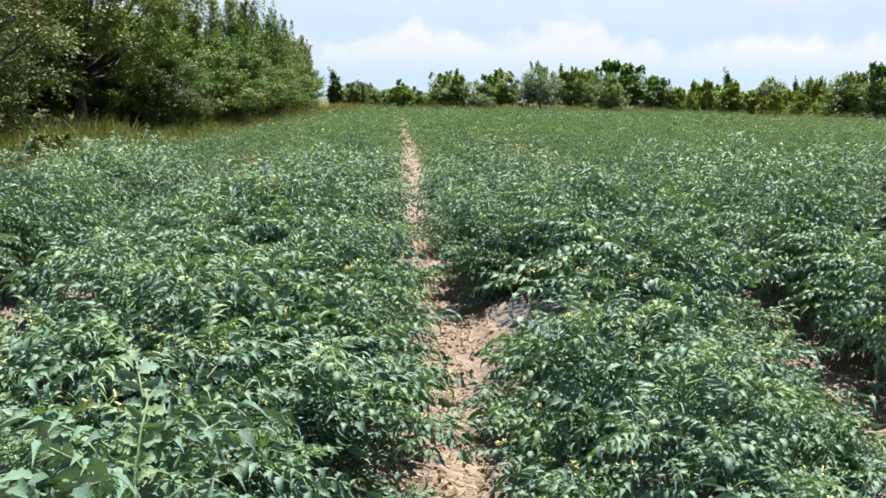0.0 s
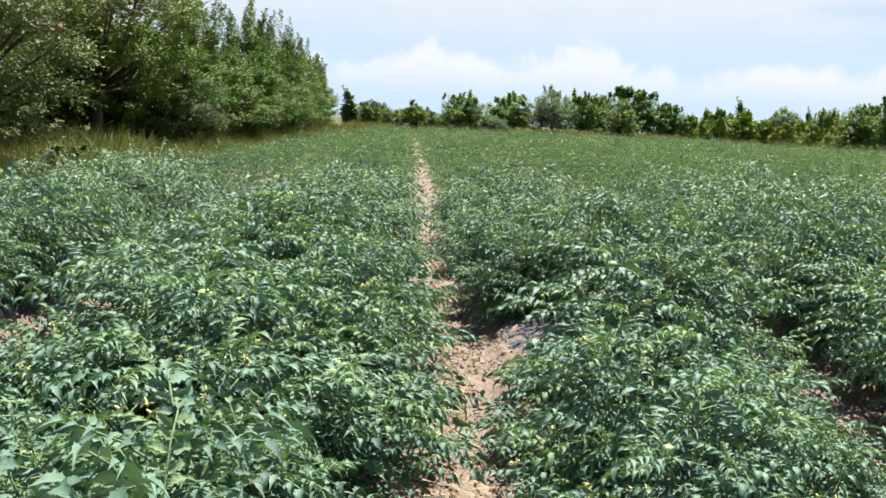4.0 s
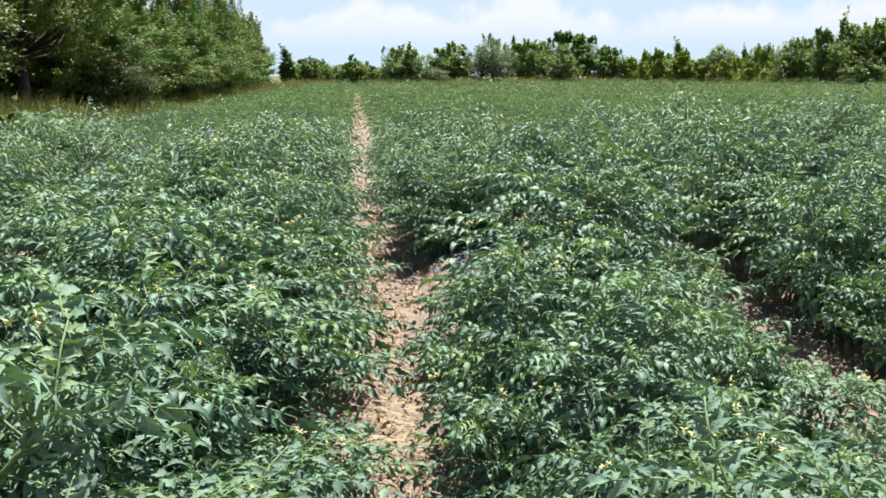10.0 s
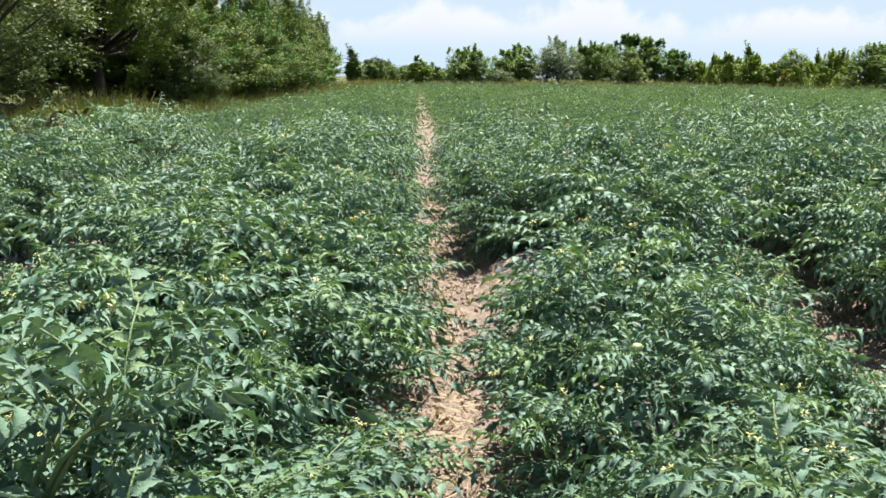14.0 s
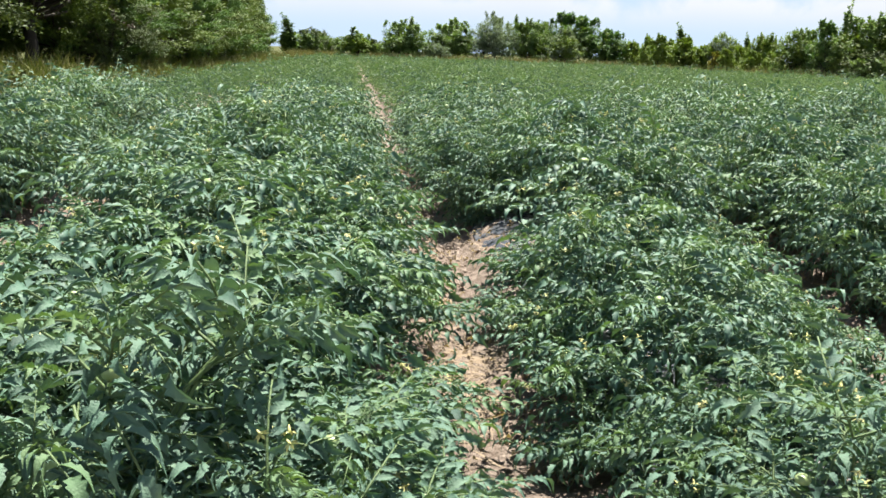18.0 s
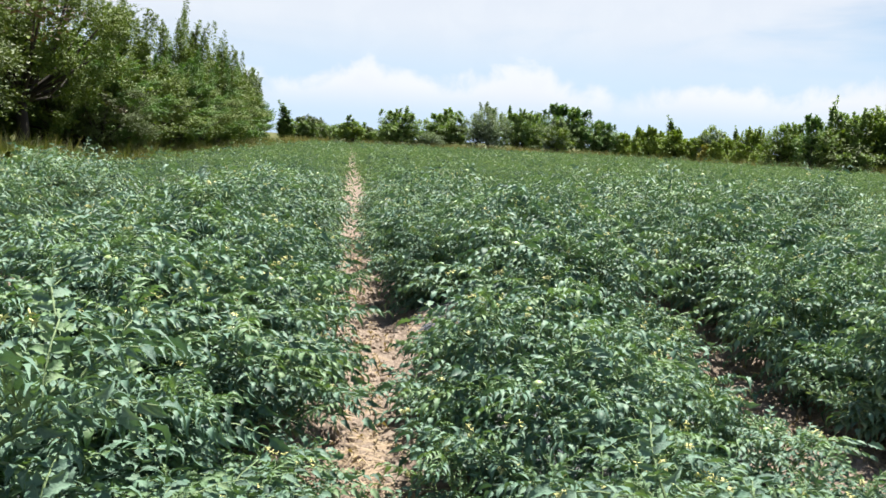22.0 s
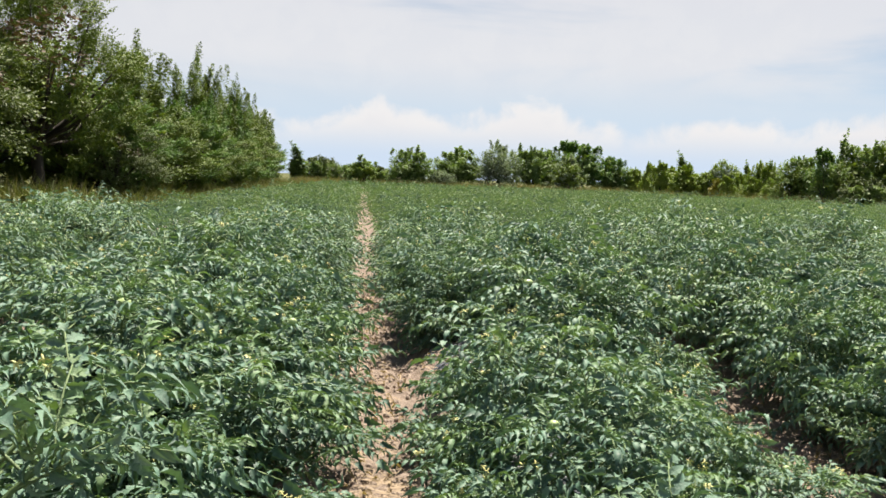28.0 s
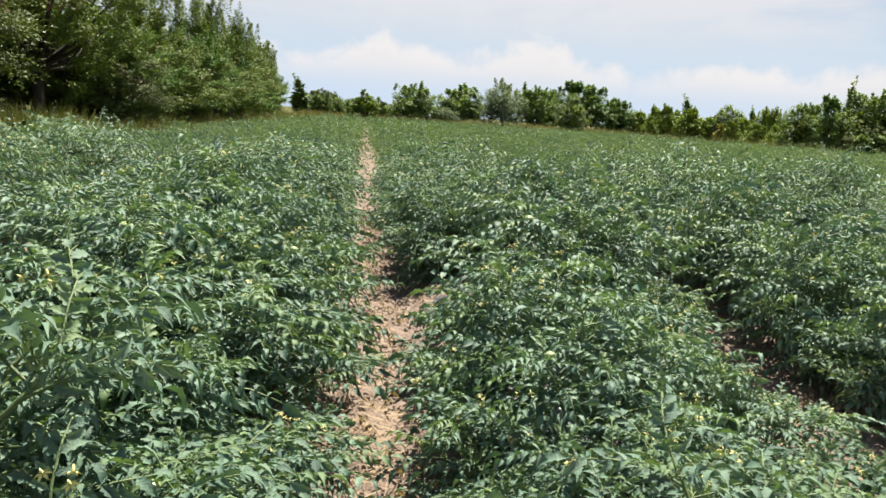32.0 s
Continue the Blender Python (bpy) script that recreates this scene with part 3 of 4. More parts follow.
def build_far_crop():
    """The beds beyond the nearer plants, leaf by leaf but joined."""
    h = Heap()
    for y0, y1, per, kinds, lo, hi in ((9.2, 20, 190, LEAVES[2], 0.14, 0.22), (20, 40, 74, LEAVES[3], 0.20, 0.30), (40, 84, 26, LEAVES[3], 0.31, 0.46)):
        w = 0.70 * y1 + 6
        n = int(per * (y1 - y0) * (w + 4.5))
        x, y = rng.uniform(FIELD_LEFT, w, n), rng.uniform(y0, y1, n)
        ok = (x < 0.70 * y + 3) & (x > -0.62 * y - 2) & (y < field_end(x))
        top = canopy(x, y)
        ok &= (top > 0.12) & (np.abs(x - FURROW + 0.10) > 0.025 + lo * 0.11)
        x, y, top = x[ok], y[ok], top[ok]
        z = top * (1 - 0.40 * rng.random(len(x)) ** 2.2) + 0.05
        way = unit(len(x)) * (1, 1, 0.35) + (0, 0, 0.08)
        way[:, 0] += np.where(np.abs(x - FURROW) < 0.6, np.sign(x - FURROW + 0.10) * 0.55, 0)
        nrm = unit(len(x)) * 0.48 + (0.05, -0.05, 1)
        # the far beds are brightened by colour: more of the lighter leaves with distance
        pick, lighter = rng.integers(len(kinds), size=len(x)), rng.random(len(x)) < np.clip(0.40 + (y - 8) * 0.026, 0.40, 0.85)
        for i, (tv, tf, _) in enumerate(kinds):
            for young in (False, True):
                s = (pick == i) & (lighter == young)
                v, f = scatter(tv, tf, np.stack([x, y, z], 1)[s], turns(way[s], nrm[s]), rng.uniform(lo, hi, s.sum()))
                h.put(v, f, int(young))
    tagged(new("tomato_crop", h.mesh("tomato_crop", [LEAF, YOUNG_BRIGHT])), "long dense beds of green tomato plants across the field", "crop", kind="stuff")


# ---- trees and shrubs ----
def crown_leaves(h, centres, radius, count, size, flat=0.75, slot=0, rr=rng, up=0.3, slim=0.30):
    """Clumps of leaves round each centre."""
    n = len(centres) * count
    c = np.repeat(np.asarray(centres), count, 0)
    rad = np.repeat(np.asarray(radius), count)[:, None]
    out = unit(n, rr)
    p = c + out * rad * (rr.random((n, 1)) ** 0.5) * (1, 1, flat)
    way = out * 0.6 + unit(n, rr) * 0.8 + (0, 0, -0.1)
    nrm = out * 0.5 + unit(n, rr) * 0.55 + (0, 0, up + 0.3)
    tv = np.array([(0, 0, 0), (1, 0, -0.08), (0.45, slim, 0.05), (0.45, -slim, 0.05)])
    v, f = scatter(tv, np.array([(0, 1, 2), (0, 3, 1)]), p, turns(way, nrm), rr.uniform(0.7, 1.3, n) * size)
    h.put(v, f, slot)


SIZES = {}                                       # each pattern tree's width and height, to place copies by their true size


def new_tree(name, seed, height, spread, leaf_mats, low=0.16, boughs=110, shoots=11, leaves=15, leaf=0.085, spires=8, rise=0.6, conic=0.2, label="", category="tree", group="", stems=1, slim=0.27, spire_len=0.24, lump=0.30):
    """A tree: trunk with limbs, and a crown of boughs, each a spray of leafy shoots; tall leading shoots stand over its top."""
    r = np.random.default_rng(seed)
    top = new(name)
    tagged(top, label, category, group)
    body = height * (1.0 - 0.50 * spire_len if spires else 0.95)
    cz, hz = body * (1 + low) / 2, body * (1 - low) / 2
    # boughs on a lumpy egg, wider below its middle
    u = unit(boughs, r)
    u[:, 2] = np.linspace(-0.92, 0.98, boughs) + r.normal(size=boughs) * 0.05
    u[:, 2] = np.clip(u[:, 2], -0.95, 1)
    turn = np.arange(boughs) * 2.39996 + r.normal(size=boughs) * 0.35
    ring = np.sqrt(np.maximum(0.02, 1 - u[:, 2] ** 2)) * (1 - conic * (u[:, 2] * 0.5 + 0.5))
    u[:, 0], u[:, 1] = np.cos(turn) * ring, np.sin(turn) * ring
    ph = r.uniform(0, 6.28, 6)
    bump = np.sin(turn * 2 + ph[0] + u[:, 2] * 2) * 0.5 + np.sin(turn * 3 + ph[1] - u[:, 2] * 5) * 0.5
    rad = (0.78 + lump * 0.55 * bump + r.uniform(-lump, lump, boughs) * 0.5)[:, None]
    mid = u * rad * (spread * 0.46, spread * 0.46, hz * 0.96) + (0, 0, cz)
    crown, wood = Heap(), Heap()
    for s in range(stems):
        base = np.array([r.normal(), r.normal(), 0]) * 0.06 * spread * (stems > 1) + np.array([0, 0, -0.12])
        fork = base + np.array([r.normal() * 0.15, r.normal() * 0.15, height * r.uniform(0.20, 0.28)])
        r0 = 0.021 * height / (1 + 0.5 * (stems > 1))
        wood.put(*tube([base, base + np.array([0.01, 0.02, 0.25]), (base + fork) / 2 + r.normal(size=3) * 0.06, fork], (r0 * 1.5, r0 * 1.05, r0 * 0.9, r0 * 0.8), 8))
        for k in range(s, boughs, max(1, boughs * stems // 26)):
            e = mid[k]
            m = fork + (e - fork) * 0.5 + np.array([0, 0, -0.05 * height * (1 - abs(u[k, 2]))]) + r.normal(size=3) * 0.08
            wood.put(*tube([fork, m, e], (r0 * 0.55, r0 * 0.32, r0 * 0.08), 5))
    part("trunk", wood.mesh("trunk", BARK, True), top, "dark rough trunk and limbs")

    def spray(start, way, length, count, size, slot, fan=0.8, tight=0.55, wide=0.10):
        """Leaves set along shoots: start, way (n, 3), length (n)."""
        n = len(start)
        s = np.tile((np.arange(count) + 0.5) / count, n)[:, None]
        d = np.repeat(way, count, 0)
        p = np.repeat(start, count, 0) + d * s * np.repeat(length, count)[:, None] + unit(n * count, r) * np.repeat(length, count)[:, None] * wide * (1.15 - s)
        lw = d * tight + unit(n * count, r) * fan + (0, 0, -0.12)
        nr = unit(n * count, r) * 0.55 + d * 0.25 + (0, 0, 0.65)
        tv = np.array([(0, 0, 0), (1, 0, -0.10), (0.45, slim, 0.06), (0.45, -slim, 0.06)])
        v, f = scatter(tv, np.array([(0, 1, 2), (0, 3, 1)]), p, turns(lw, nr), r.uniform(0.65, 1.25, n * count) * size)
        crown.put(v, f, slot)

    for slot in (0, 1):
        pick = np.nonzero(r.random(boughs) < 0.62)[0] if slot == 0 else np.setdiff1d(np.arange(boughs), pick)
        k = np.repeat(pick, shoots)
        n = len(k)
        out = u[k] / (np.linalg.norm(u[k], axis=1, keepdims=True) + 1e-6)
        way = out * 0.75 + unit(n, r) * 0.65 + np.array([0, 0, 1]) * (rise * (0.35 + 0.65 * np.clip(u[k, 2] + 0.4, 0, 1)))[:, None]
        way /= np.linalg.norm(way, axis=1, keepdims=True)
        ln = spread * 0.5 * r.uniform(0.14, 0.34, n)
        start = mid[k] + unit(n, r) * spread * 0.035 - way * ln[:, None] * 0.4
        start[:, 2] = np.maximum(start[:, 2], 0.10)
        spray(start, way, ln, leaves, leaf, min(slot, len(leaf_mats) - 1))
    # older wood and larger leaves deep in the crown keep it dense
    n = 420
    q = unit(n, r) * (r.uniform(0.15, 0.74, (n, 1))) * (spread * 0.42 * (1 - conic * 0.4), spread * 0.42 * (1 - conic * 0.4), hz * 0.88) + (0, 0, cz)
    spray(q, unit(n, r), np.full(n, spread * 0.10), 7, leaf * 1.9 if leaf > 0.09 else 0.13, len(leaf_mats) - 1)
    if spires:
        high = np.argsort(-mid[:, 2])[: max(4, boughs // 6)]
        for k in range(spires):
            q = mid[high[int(r.integers(len(high)))]]
            n = int(r.integers(2, 5))
            ln = height * spire_len * r.uniform(0.55, 1.05, n)
            way = np.array([0, 0, 1.0]) + r.normal(size=(n, 3)) * 0.13
            spray(q + r.normal(size=(n, 3)) * 0.05 * spread * np.array([1, 1, 0.3]), way, ln, leaves * 9, leaf * 1.3, 0, 0.75, 0.7, 0.11)
    me = crown.mesh("crown", list(leaf_mats))
    part("crown", me, top)
    v = np.concatenate(crown.v)
    lo, hi = np.percentile(v[:, :2], 1.0, axis=0), np.percentile(v[:, :2], 99.0, axis=0)
    SIZES[top.name] = (float((hi - lo).mean()), float(np.percentile(v[:, 2], 99.9)))
    return top


def put_tree(ob, x, y, turn, width, height, seen):
    """Stands a tree, or a copy of it, with the given width and height."""
    w, h = SIZES[ob.name]
    m = pose(x, y, 0.03, 0, 0, turn) @ Matrix.Diagonal((width / w, width / w, height / h, 1))
    if ob.name in seen:
        ob = copy_thing(ob, Matrix())
    seen.add(ob.name)
    ob.matrix_basis = m
    return ob


def build_trees():
    row, seen = "orchard trees in a row along the field", set()
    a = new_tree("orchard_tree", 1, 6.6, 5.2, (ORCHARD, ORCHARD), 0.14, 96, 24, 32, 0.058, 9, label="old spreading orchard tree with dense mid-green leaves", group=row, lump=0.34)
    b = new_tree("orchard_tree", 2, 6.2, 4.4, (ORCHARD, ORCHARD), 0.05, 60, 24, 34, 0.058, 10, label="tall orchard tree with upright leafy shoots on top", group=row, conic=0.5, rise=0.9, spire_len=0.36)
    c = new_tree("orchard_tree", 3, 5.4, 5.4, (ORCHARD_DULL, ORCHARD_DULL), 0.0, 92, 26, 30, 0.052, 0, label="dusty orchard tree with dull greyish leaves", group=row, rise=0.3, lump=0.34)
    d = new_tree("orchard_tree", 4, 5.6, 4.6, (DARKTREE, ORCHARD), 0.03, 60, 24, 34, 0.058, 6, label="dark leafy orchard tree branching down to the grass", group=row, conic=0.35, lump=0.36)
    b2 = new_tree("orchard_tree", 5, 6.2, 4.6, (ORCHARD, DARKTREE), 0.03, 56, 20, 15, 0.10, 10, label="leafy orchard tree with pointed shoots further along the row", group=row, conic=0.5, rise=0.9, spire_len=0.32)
    h, r = Heap(), np.random.default_rng(8)
    crown_leaves(h, np.array([2.2, -0.9, 3.3]) + r.normal(size=(11, 3)) * (0.3, 0.8, 0.5), np.full(11, 0.26), 40, 0.075, 0.9, 0, r)
    tagged(part("withered_foliage", h.mesh("withered_foliage", TWIGS), c), "reddish brown withered leaves", kind="stuff")
    # tree, x, y, turn, width, height
    for spot in [
            (c, -8.3, 15.4, 20, 5.6, 4.6), (c, -9.6, 11.6, 200, 5.0, 4.4), (c, -10.2, 19.0, 130, 4.4, 4.4), (a, -10.6, 22.6, 0, 5.0, 6.4), (a, -8.6, 25.6, 140, 5.2, 7.0), (d, -8.3, 28.6, 40, 3.6, 3.8), (c, -7.5, 28.6, 300, 3.2, 2.6),
            (d, -8.1, 30.0, 0, 4.6, 4.5), (b, -7.7, 33.2, 30, 4.4, 5.5), (d, -7.3, 36.4, 100, 4.4, 4.2), (b, -7.45, 41.6, 190, 4.4, 6.15), (d, -7.2, 38.8, 220, 3.8, 4.1), (d, -7.2, 46.0, 250, 4.2, 4.4), (b, -7.35, 52.3, 80, 4.4, 6.1),
            (b2, -7.5, 48.5, 300, 4.2, 4.5), (b2, -7.7, 57.0, 120, 4.2, 5.2), (b2, -7.9, 62.0, 10, 4.2, 5.0), (b2, -8.0, 67.0, 60, 4.2, 5.2), (b2, -8.2, 73.0, 150, 4.2, 5.6), (b2, -8.7, 80.0, 210, 4.0, 6.3), (b2, -8.9, 85.0, 280, 3.6, 5.2),
            (d, -11.2, 16.4, 50, 4.4, 4.2), (d, -11.4, 28.0, 170, 4.6, 4.0), (d, -10.9, 34.4, 290, 4.4, 4.0), (b2, -12.5, 12.5, 30, 5.0, 5.6), (b2, -15.5, 17.0, 10, 5.2, 6.4), (b2, -13.3, 19.5, 100, 5.0, 5.6), (b2, -13.0, 25.0, 220, 5.0, 5.6), (b2, -12.4, 31.5, 10, 5.0, 4.8), (b2, -12.2, 38.0, 90, 5.0, 4.6), (b2, -12.0, 46.0, 170, 5.0, 4.6), (b2, -12.0, 56.0, 20, 5.0, 4.6)]:
        put_tree(*spot, seen)
    u = new_tree("weed_bush", 6, 1.5, 1.9, (GRASS, ORCHARD_DULL), 0.0, 40, 8, 8, 0.085, 4, label="tangled green weeds under the orchard trees", category="bush", group="weed bushes under the orchard trees", stems=4)
    r = np.random.default_rng(3)
    for i in range(16):
        put_tree(u, -7.4 + r.uniform(-1.2, 0.9), 10.5 + i * 2.6 + r.uniform(-1.2, 1.2), r.uniform(0, 360), r.uniform(0.6, 1.1), r.uniform(0.35, 0.62), seen)
    far = "trees at the far end of the field"
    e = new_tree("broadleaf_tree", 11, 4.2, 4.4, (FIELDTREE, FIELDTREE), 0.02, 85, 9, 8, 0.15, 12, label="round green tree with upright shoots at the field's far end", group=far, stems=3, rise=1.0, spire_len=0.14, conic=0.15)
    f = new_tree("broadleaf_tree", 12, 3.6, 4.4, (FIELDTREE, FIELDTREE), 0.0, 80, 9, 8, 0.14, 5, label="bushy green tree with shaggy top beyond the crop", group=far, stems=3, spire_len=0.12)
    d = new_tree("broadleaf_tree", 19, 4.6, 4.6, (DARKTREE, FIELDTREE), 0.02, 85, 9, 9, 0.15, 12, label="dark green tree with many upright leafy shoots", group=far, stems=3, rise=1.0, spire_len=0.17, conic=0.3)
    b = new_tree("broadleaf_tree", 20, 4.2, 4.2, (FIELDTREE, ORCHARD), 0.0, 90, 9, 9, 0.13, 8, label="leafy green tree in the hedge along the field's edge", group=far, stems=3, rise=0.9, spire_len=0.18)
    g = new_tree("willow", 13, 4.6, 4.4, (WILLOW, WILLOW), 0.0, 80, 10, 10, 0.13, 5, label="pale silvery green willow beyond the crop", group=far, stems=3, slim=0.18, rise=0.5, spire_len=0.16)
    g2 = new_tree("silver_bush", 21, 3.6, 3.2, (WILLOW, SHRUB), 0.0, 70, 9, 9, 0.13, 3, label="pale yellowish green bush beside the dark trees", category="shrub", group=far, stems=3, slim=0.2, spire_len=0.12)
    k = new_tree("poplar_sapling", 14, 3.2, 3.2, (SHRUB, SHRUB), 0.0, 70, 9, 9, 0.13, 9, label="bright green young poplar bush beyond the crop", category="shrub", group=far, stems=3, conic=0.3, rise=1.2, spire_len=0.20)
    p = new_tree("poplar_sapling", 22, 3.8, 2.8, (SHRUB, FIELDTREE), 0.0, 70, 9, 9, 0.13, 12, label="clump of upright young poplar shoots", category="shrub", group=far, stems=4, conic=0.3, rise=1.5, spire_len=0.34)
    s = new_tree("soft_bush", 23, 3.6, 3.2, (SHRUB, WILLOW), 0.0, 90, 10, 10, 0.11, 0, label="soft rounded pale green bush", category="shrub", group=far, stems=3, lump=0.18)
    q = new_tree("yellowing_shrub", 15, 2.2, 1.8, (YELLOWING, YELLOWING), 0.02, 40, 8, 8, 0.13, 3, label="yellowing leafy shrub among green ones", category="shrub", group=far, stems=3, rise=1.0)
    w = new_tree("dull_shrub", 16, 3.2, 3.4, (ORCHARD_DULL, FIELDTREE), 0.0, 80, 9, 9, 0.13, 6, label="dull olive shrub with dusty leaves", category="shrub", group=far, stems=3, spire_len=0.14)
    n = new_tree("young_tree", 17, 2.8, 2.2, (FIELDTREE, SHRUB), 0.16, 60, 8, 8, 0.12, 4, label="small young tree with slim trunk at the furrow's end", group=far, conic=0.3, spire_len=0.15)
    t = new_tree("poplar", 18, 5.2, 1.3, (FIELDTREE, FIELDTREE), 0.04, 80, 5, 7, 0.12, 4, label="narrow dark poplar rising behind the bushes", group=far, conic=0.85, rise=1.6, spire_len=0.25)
    for spot in [
        (t, -6.1, 91, 0, 1.6, 4.03), (w, -4.3, 93, 20, 2.9, 2.9), (w, -3.1, 96, 140, 2.6, 2.74), (f, -1.7, 99, 60, 2.2, 2.14), (n, 0.1, 85.6, 0, 2.6, 2.88),
        (w, 1.8, 97, 200, 2, 2.2), (f, 3, 101, 10, 2.2, 1.86), (e, 4.8, 87.5, 0, 4.4, 3.93), (g, 7.5, 86.5, 30, 3, 1.97), (e, 9.4, 90, 130, 5, 4.15),
        (g, 13, 88, 0, 4.7, 4.86), (e, 16.4, 90, 220, 3.9, 4.62), (f, 18.6, 92, 40, 2.9, 4.35), (g2, 19.5, 86.8, 90, 3.2, 3.79), (d, 21.6, 90.5, 60, 5.3, 5.22),
        (d, 24.4, 88.5, 10, 3.7, 3.76), (k, 26.6, 88, 0, 2.4, 2.73), (k, 26.5, 83, 40, 1.7, 3.2), (k, 26.7, 80, 100, 2.2, 3.23), (t, 29.5, 83, 0, 1.3, 4.3),
        (k, 27.9, 78, 210, 3, 3.06), (k, 29.4, 77, 290, 2.3, 2.47), (s, 30.6, 76, 30, 2.7, 3.46), (q, 28.1, 71, 40, 1.1, 1.8), (k, 30.4, 72, 15, 1.9, 2.43),
        (k, 28.7, 70.5, 65, 1.5, 2.13), (t, 31.8, 74, 40, 0.9, 3.4), (p, 30.6, 69, 0, 1.5, 3.23), (p, 30.3, 66, 90, 1.6, 3.17), (k, 28.9, 66, 75, 1.6, 2.01),
        (k, 29, 63, 35, 1.5, 1.91), (b, 28.7, 58.5, 0, 3.1, 3.35), (d, 29.3, 56, 120, 2.6, 3.78), (t, 30.8, 57, 90, 1, 5.02), (b, 30.7, 54, 200, 3.7, 4.09),
        (p, 32.6, 53.5, 30, 2.9, 4.69), (w, 29.5, 51.6, 20, 2.5, 1.95), (b, 32.7, 50.5, 70, 3, 4.17), (d, 34, 49.5, 0, 4.1, 5.12), (b, 35, 47, 150, 3.5, 4.04),
        (d, 36.6, 45, 250, 4.5, 4.72), (b, 37.1, 41.5, 10, 4.5, 4.28), (d, 38.1, 38, 100, 5.3, 4.46)]:
        put_tree(*spot, seen)


def build_verge():
    """Dry grass and weeds along the field's edges."""
    h = Heap()
    def tufts(x, y, tall, slot, blades):
        n = len(x)
        c = np.repeat(np.stack([x, y, np.full(n, 0.02)], 1), blades, 0) + rng.normal(size=(n * blades, 3)) * (0.07, 0.07, 0)
        way = unit(n * blades) * (0.75, 0.75, 0.1) + (0, 0, 1)
        size = np.repeat(tall, blades) * rng.uniform(0.55, 1.15, n * blades)
        wid = 0.013
        tv = np.array([(0, -wid, 0), (0, wid, 0), (0.55, wid * 0.8, 0.06), (0.55, -wid * 0.8, 0.06), (1, 0, 0.24)])
        h.put(*scatter(tv, np.array([(0, 1, 2), (0, 2, 3), (3, 2, 4)]), c, turns(way, unit(n * blades)), size), slot)
    n = 14000
    y = 6 + 82 * rng.random(n) ** 1.35
    x = FIELD_LEFT - 0.15 - rng.random(n) ** 1.1 * 6.5
    dry = rng.random(n) < 0.30 + 0.20 * np.sin(y * 0.9)
    tall = rng.uniform(0.18, 0.54, n) * (0.85 + 0.3 * np.sin(y * 0.7 + x)) * np.where(x < -6, 1.5, 1.0)
    tufts(x[~dry], y[~dry], tall[~dry], 0, 7)
    tufts(x[dry], y[dry], tall[dry] * 1.05, 1, 6)
    n = 3200
    x = rng.uniform(-6, 36, n)
    y = field_end(x) + 0.8 + rng.random(n) * 2.2
    dry = rng.random(n) < 0.72
    tufts(x[~dry], y[~dry], np.full((~dry).sum(), 0.75), 0, 8)
    tufts(x[dry], y[dry], np.full(dry.sum(), 0.92), 1, 8)
    tagged(new("verge_grass", h.mesh("verge_grass", [GRASS, HAY])), "unmown green and straw-coloured grass along the field edge", "grass", kind="stuff")


def clod_mesh(seed):
    bm = bmesh.new()
    bmesh.ops.create_icosphere(bm, subdivisions=1, radius=1.0)
    r = random.Random(seed)
    for v in bm.verts:
        v.co *= r.uniform(0.72, 1.15)
        v.co.z *= 0.62
    me = bpy.data.meshes.new("soil_clod")
    bm.to_mesh(me)
    bm.free()
    me.materials.append(CLOD)
    return me


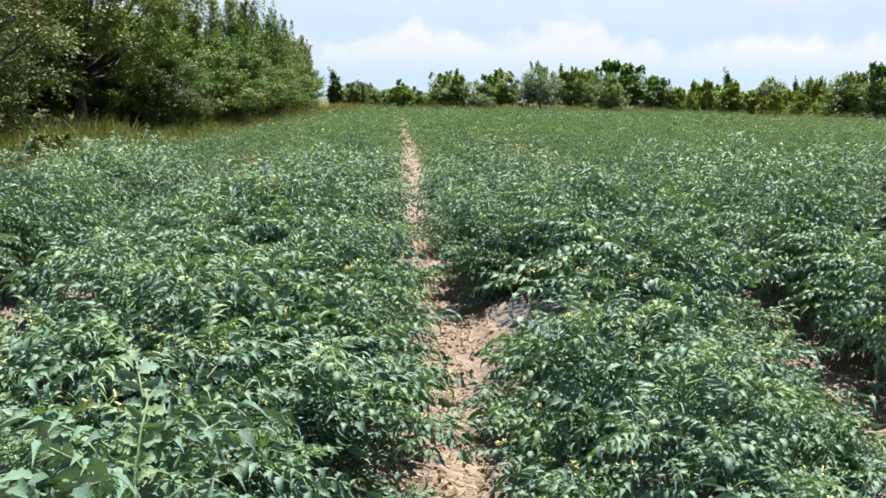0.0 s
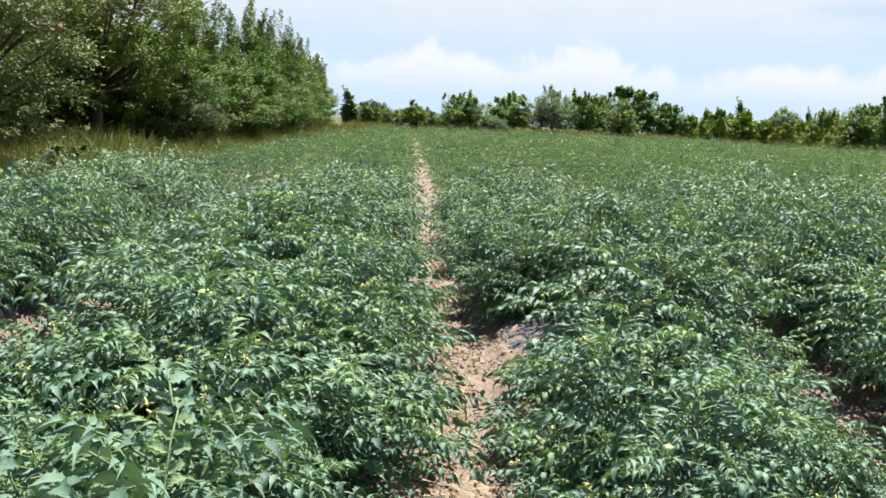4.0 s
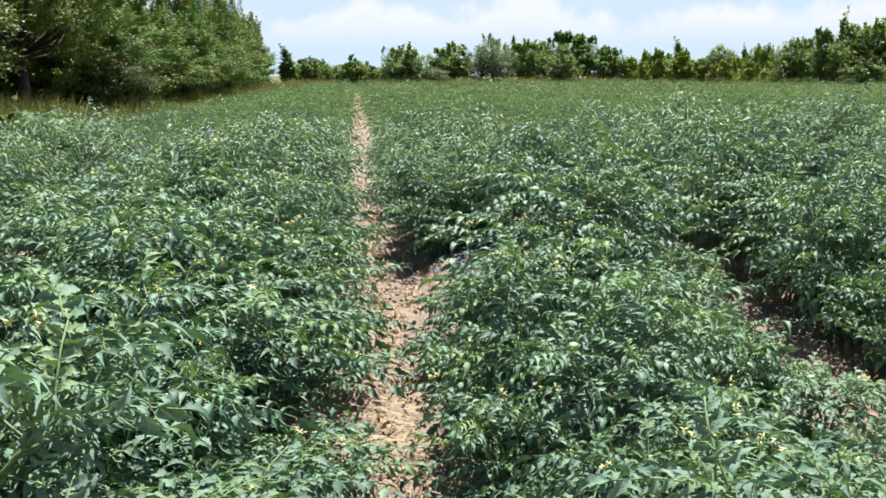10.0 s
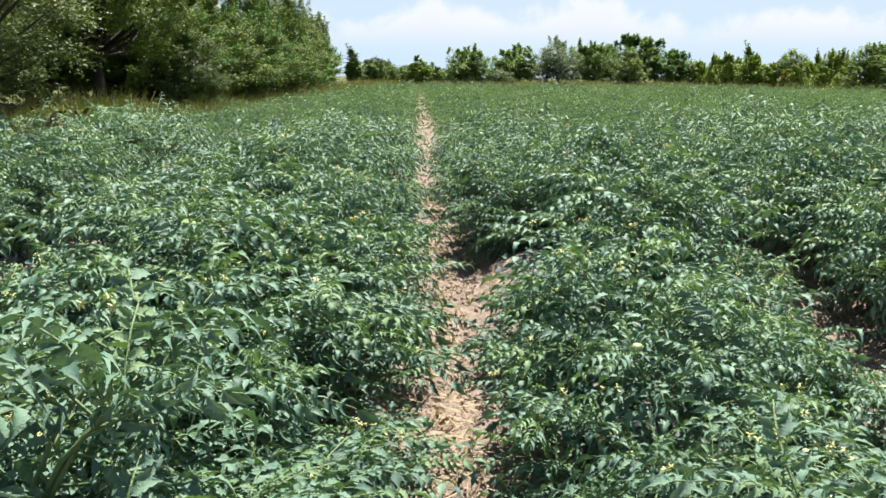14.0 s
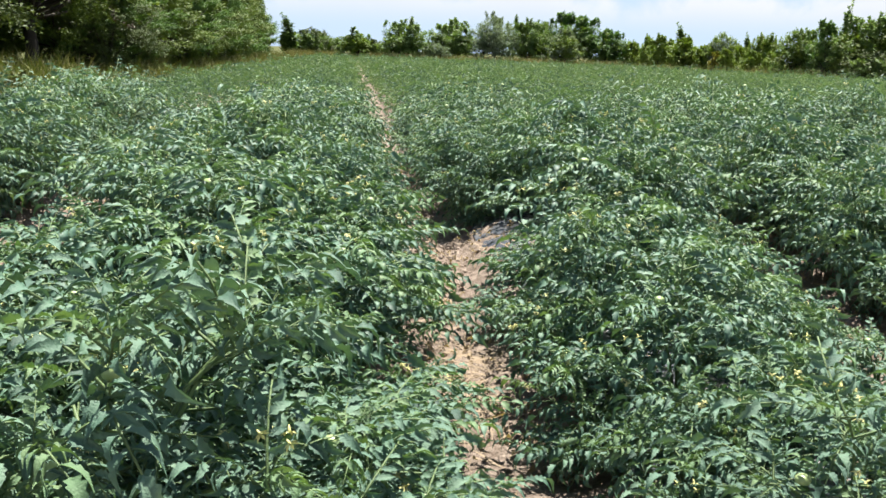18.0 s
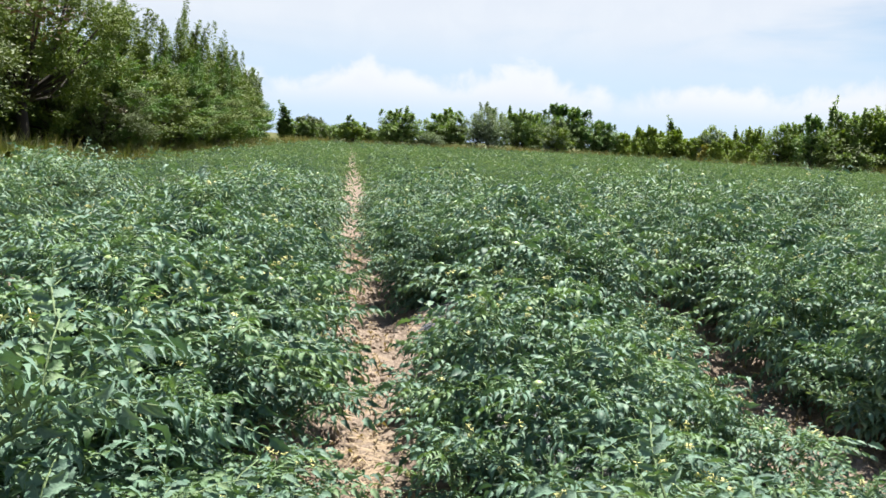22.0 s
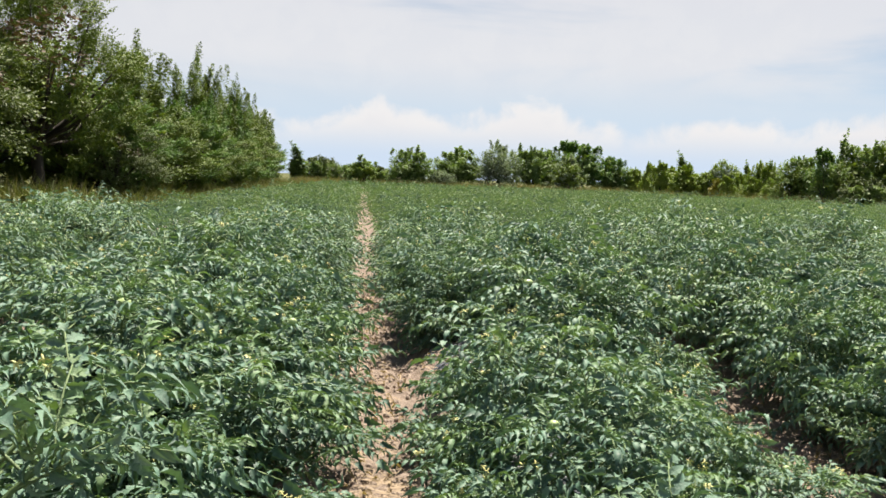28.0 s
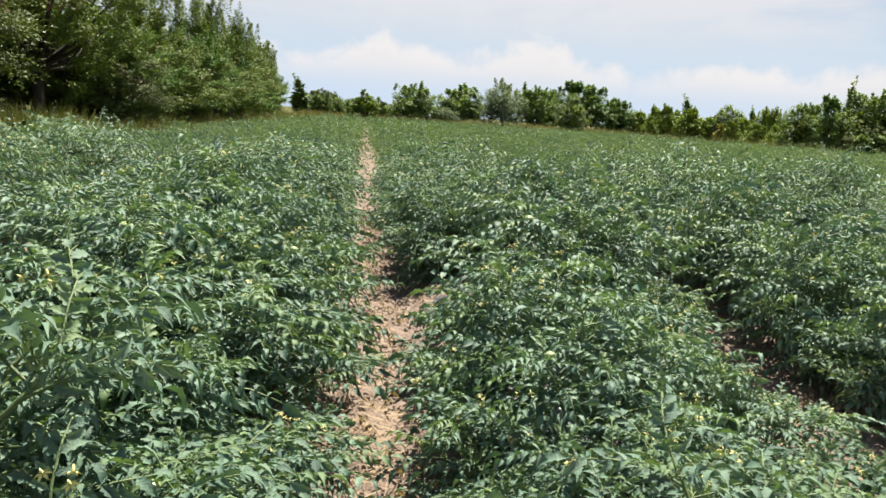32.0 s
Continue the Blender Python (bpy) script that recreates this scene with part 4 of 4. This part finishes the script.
def build_litter():
    """Clods, crumbs, straw and withered leaves on the bare soil of the furrows."""
    r = np.random.default_rng(12)
    bare = [(0.215, 0.15, 1.3, 9.5, 1.0), (1.90, 0.30, 1.4, 6.0, 0.8), (-1.70, 0.28, 2.4, 7.0, 0.7), (0.62, 0.25, 4.1, 4.8, 0.3), (-2.4, 0.4, 3.1, 4.3, 0.25)]

    def spots(n):
        w = np.array([b[4] for b in bare])
        b = np.array(bare)[r.choice(len(bare), n, p=w / w.sum())]
        x = b[:, 0] + r.normal(size=n) * b[:, 1] * 0.62
        y = b[:, 2] + (b[:, 3] - b[:, 2]) * r.random(n) ** 1.25
        return x, y, bed_height(x, y)

    shapes = [clod_mesh(i) for i in range(7)]
    for i, (x, y, z) in enumerate(zip(*spots(110))):
        ob = new("soil_clod", shapes[i % 7])
        size = 0.010 + 0.022 * r.random() ** 2
        ob.matrix_basis = pose(x, y, z + size * 0.25, 0, 0, r.uniform(0, 360)) @ Matrix.Diagonal((size * r.uniform(0.8, 1.4), size, size, 1))
        tagged(ob, "dry pale brown clod of soil lying in the furrow", "soil clod", "soil clods in the furrows")
    h = Heap()
    tv, tf = np.array([v.co[:] for v in shapes[0].vertices]), np.array([p.vertices[:] for p in shapes[0].polygons])
    x, y, z = spots(5200)
    h.put(*scatter(tv, tf, np.stack([x, y, z + 0.002], 1), turns(unit(len(x), r), unit(len(x), r)), 0.004 + 0.016 * r.random(len(x)) ** 2.5))
    tagged(new("soil_crumbs", h.mesh("soil_crumbs", CLOD)), "loose pale soil crumbs scattered along the furrows", "soil", kind="stuff")
    h = Heap()
    x, y, z = spots(2300)
    y = np.where(r.random(len(y)) < 0.5, 2.55 + r.normal(size=len(y)) * 0.35, y)
    strip = np.array([(0, -0.012, 0), (0, 0.012, 0), (1, 0.006, 0.02), (1, -0.006, 0.02), (0.5, 0, 0.05)])
    way = unit(len(x), r) * (1, 1, 0.12)
    h.put(*scatter(strip, np.array([(0, 1, 4), (1, 2, 4), (2, 3, 4), (3, 0, 4)]), np.stack([x, y, z + 0.012], 1), turns(way, unit(len(x), r) * 0.3 + (0, 0, 1)), r.uniform(0.03, 0.13, len(x))), 0)
    x, y, z = spots(1000)
    tv, tf = leaflet(1)
    h.put(*scatter(tv * (1, 1, 3), tf, np.stack([x, y, z + 0.018], 1), turns(unit(len(x), r) * (1, 1, 0.2), unit(len(x), r) * 0.6 + (0, 0, 1)), r.uniform(0.03, 0.065, len(x))), 1)
    tagged(new("dry_litter", h.mesh("dry_litter", [STRAW, DRY])), "brown straw and withered leaves strewn on the furrow soil", "plant litter", kind="stuff")


build_ground()
build_films()
build_plants()
build_far_crop()
build_trees()
build_verge()
build_litter()
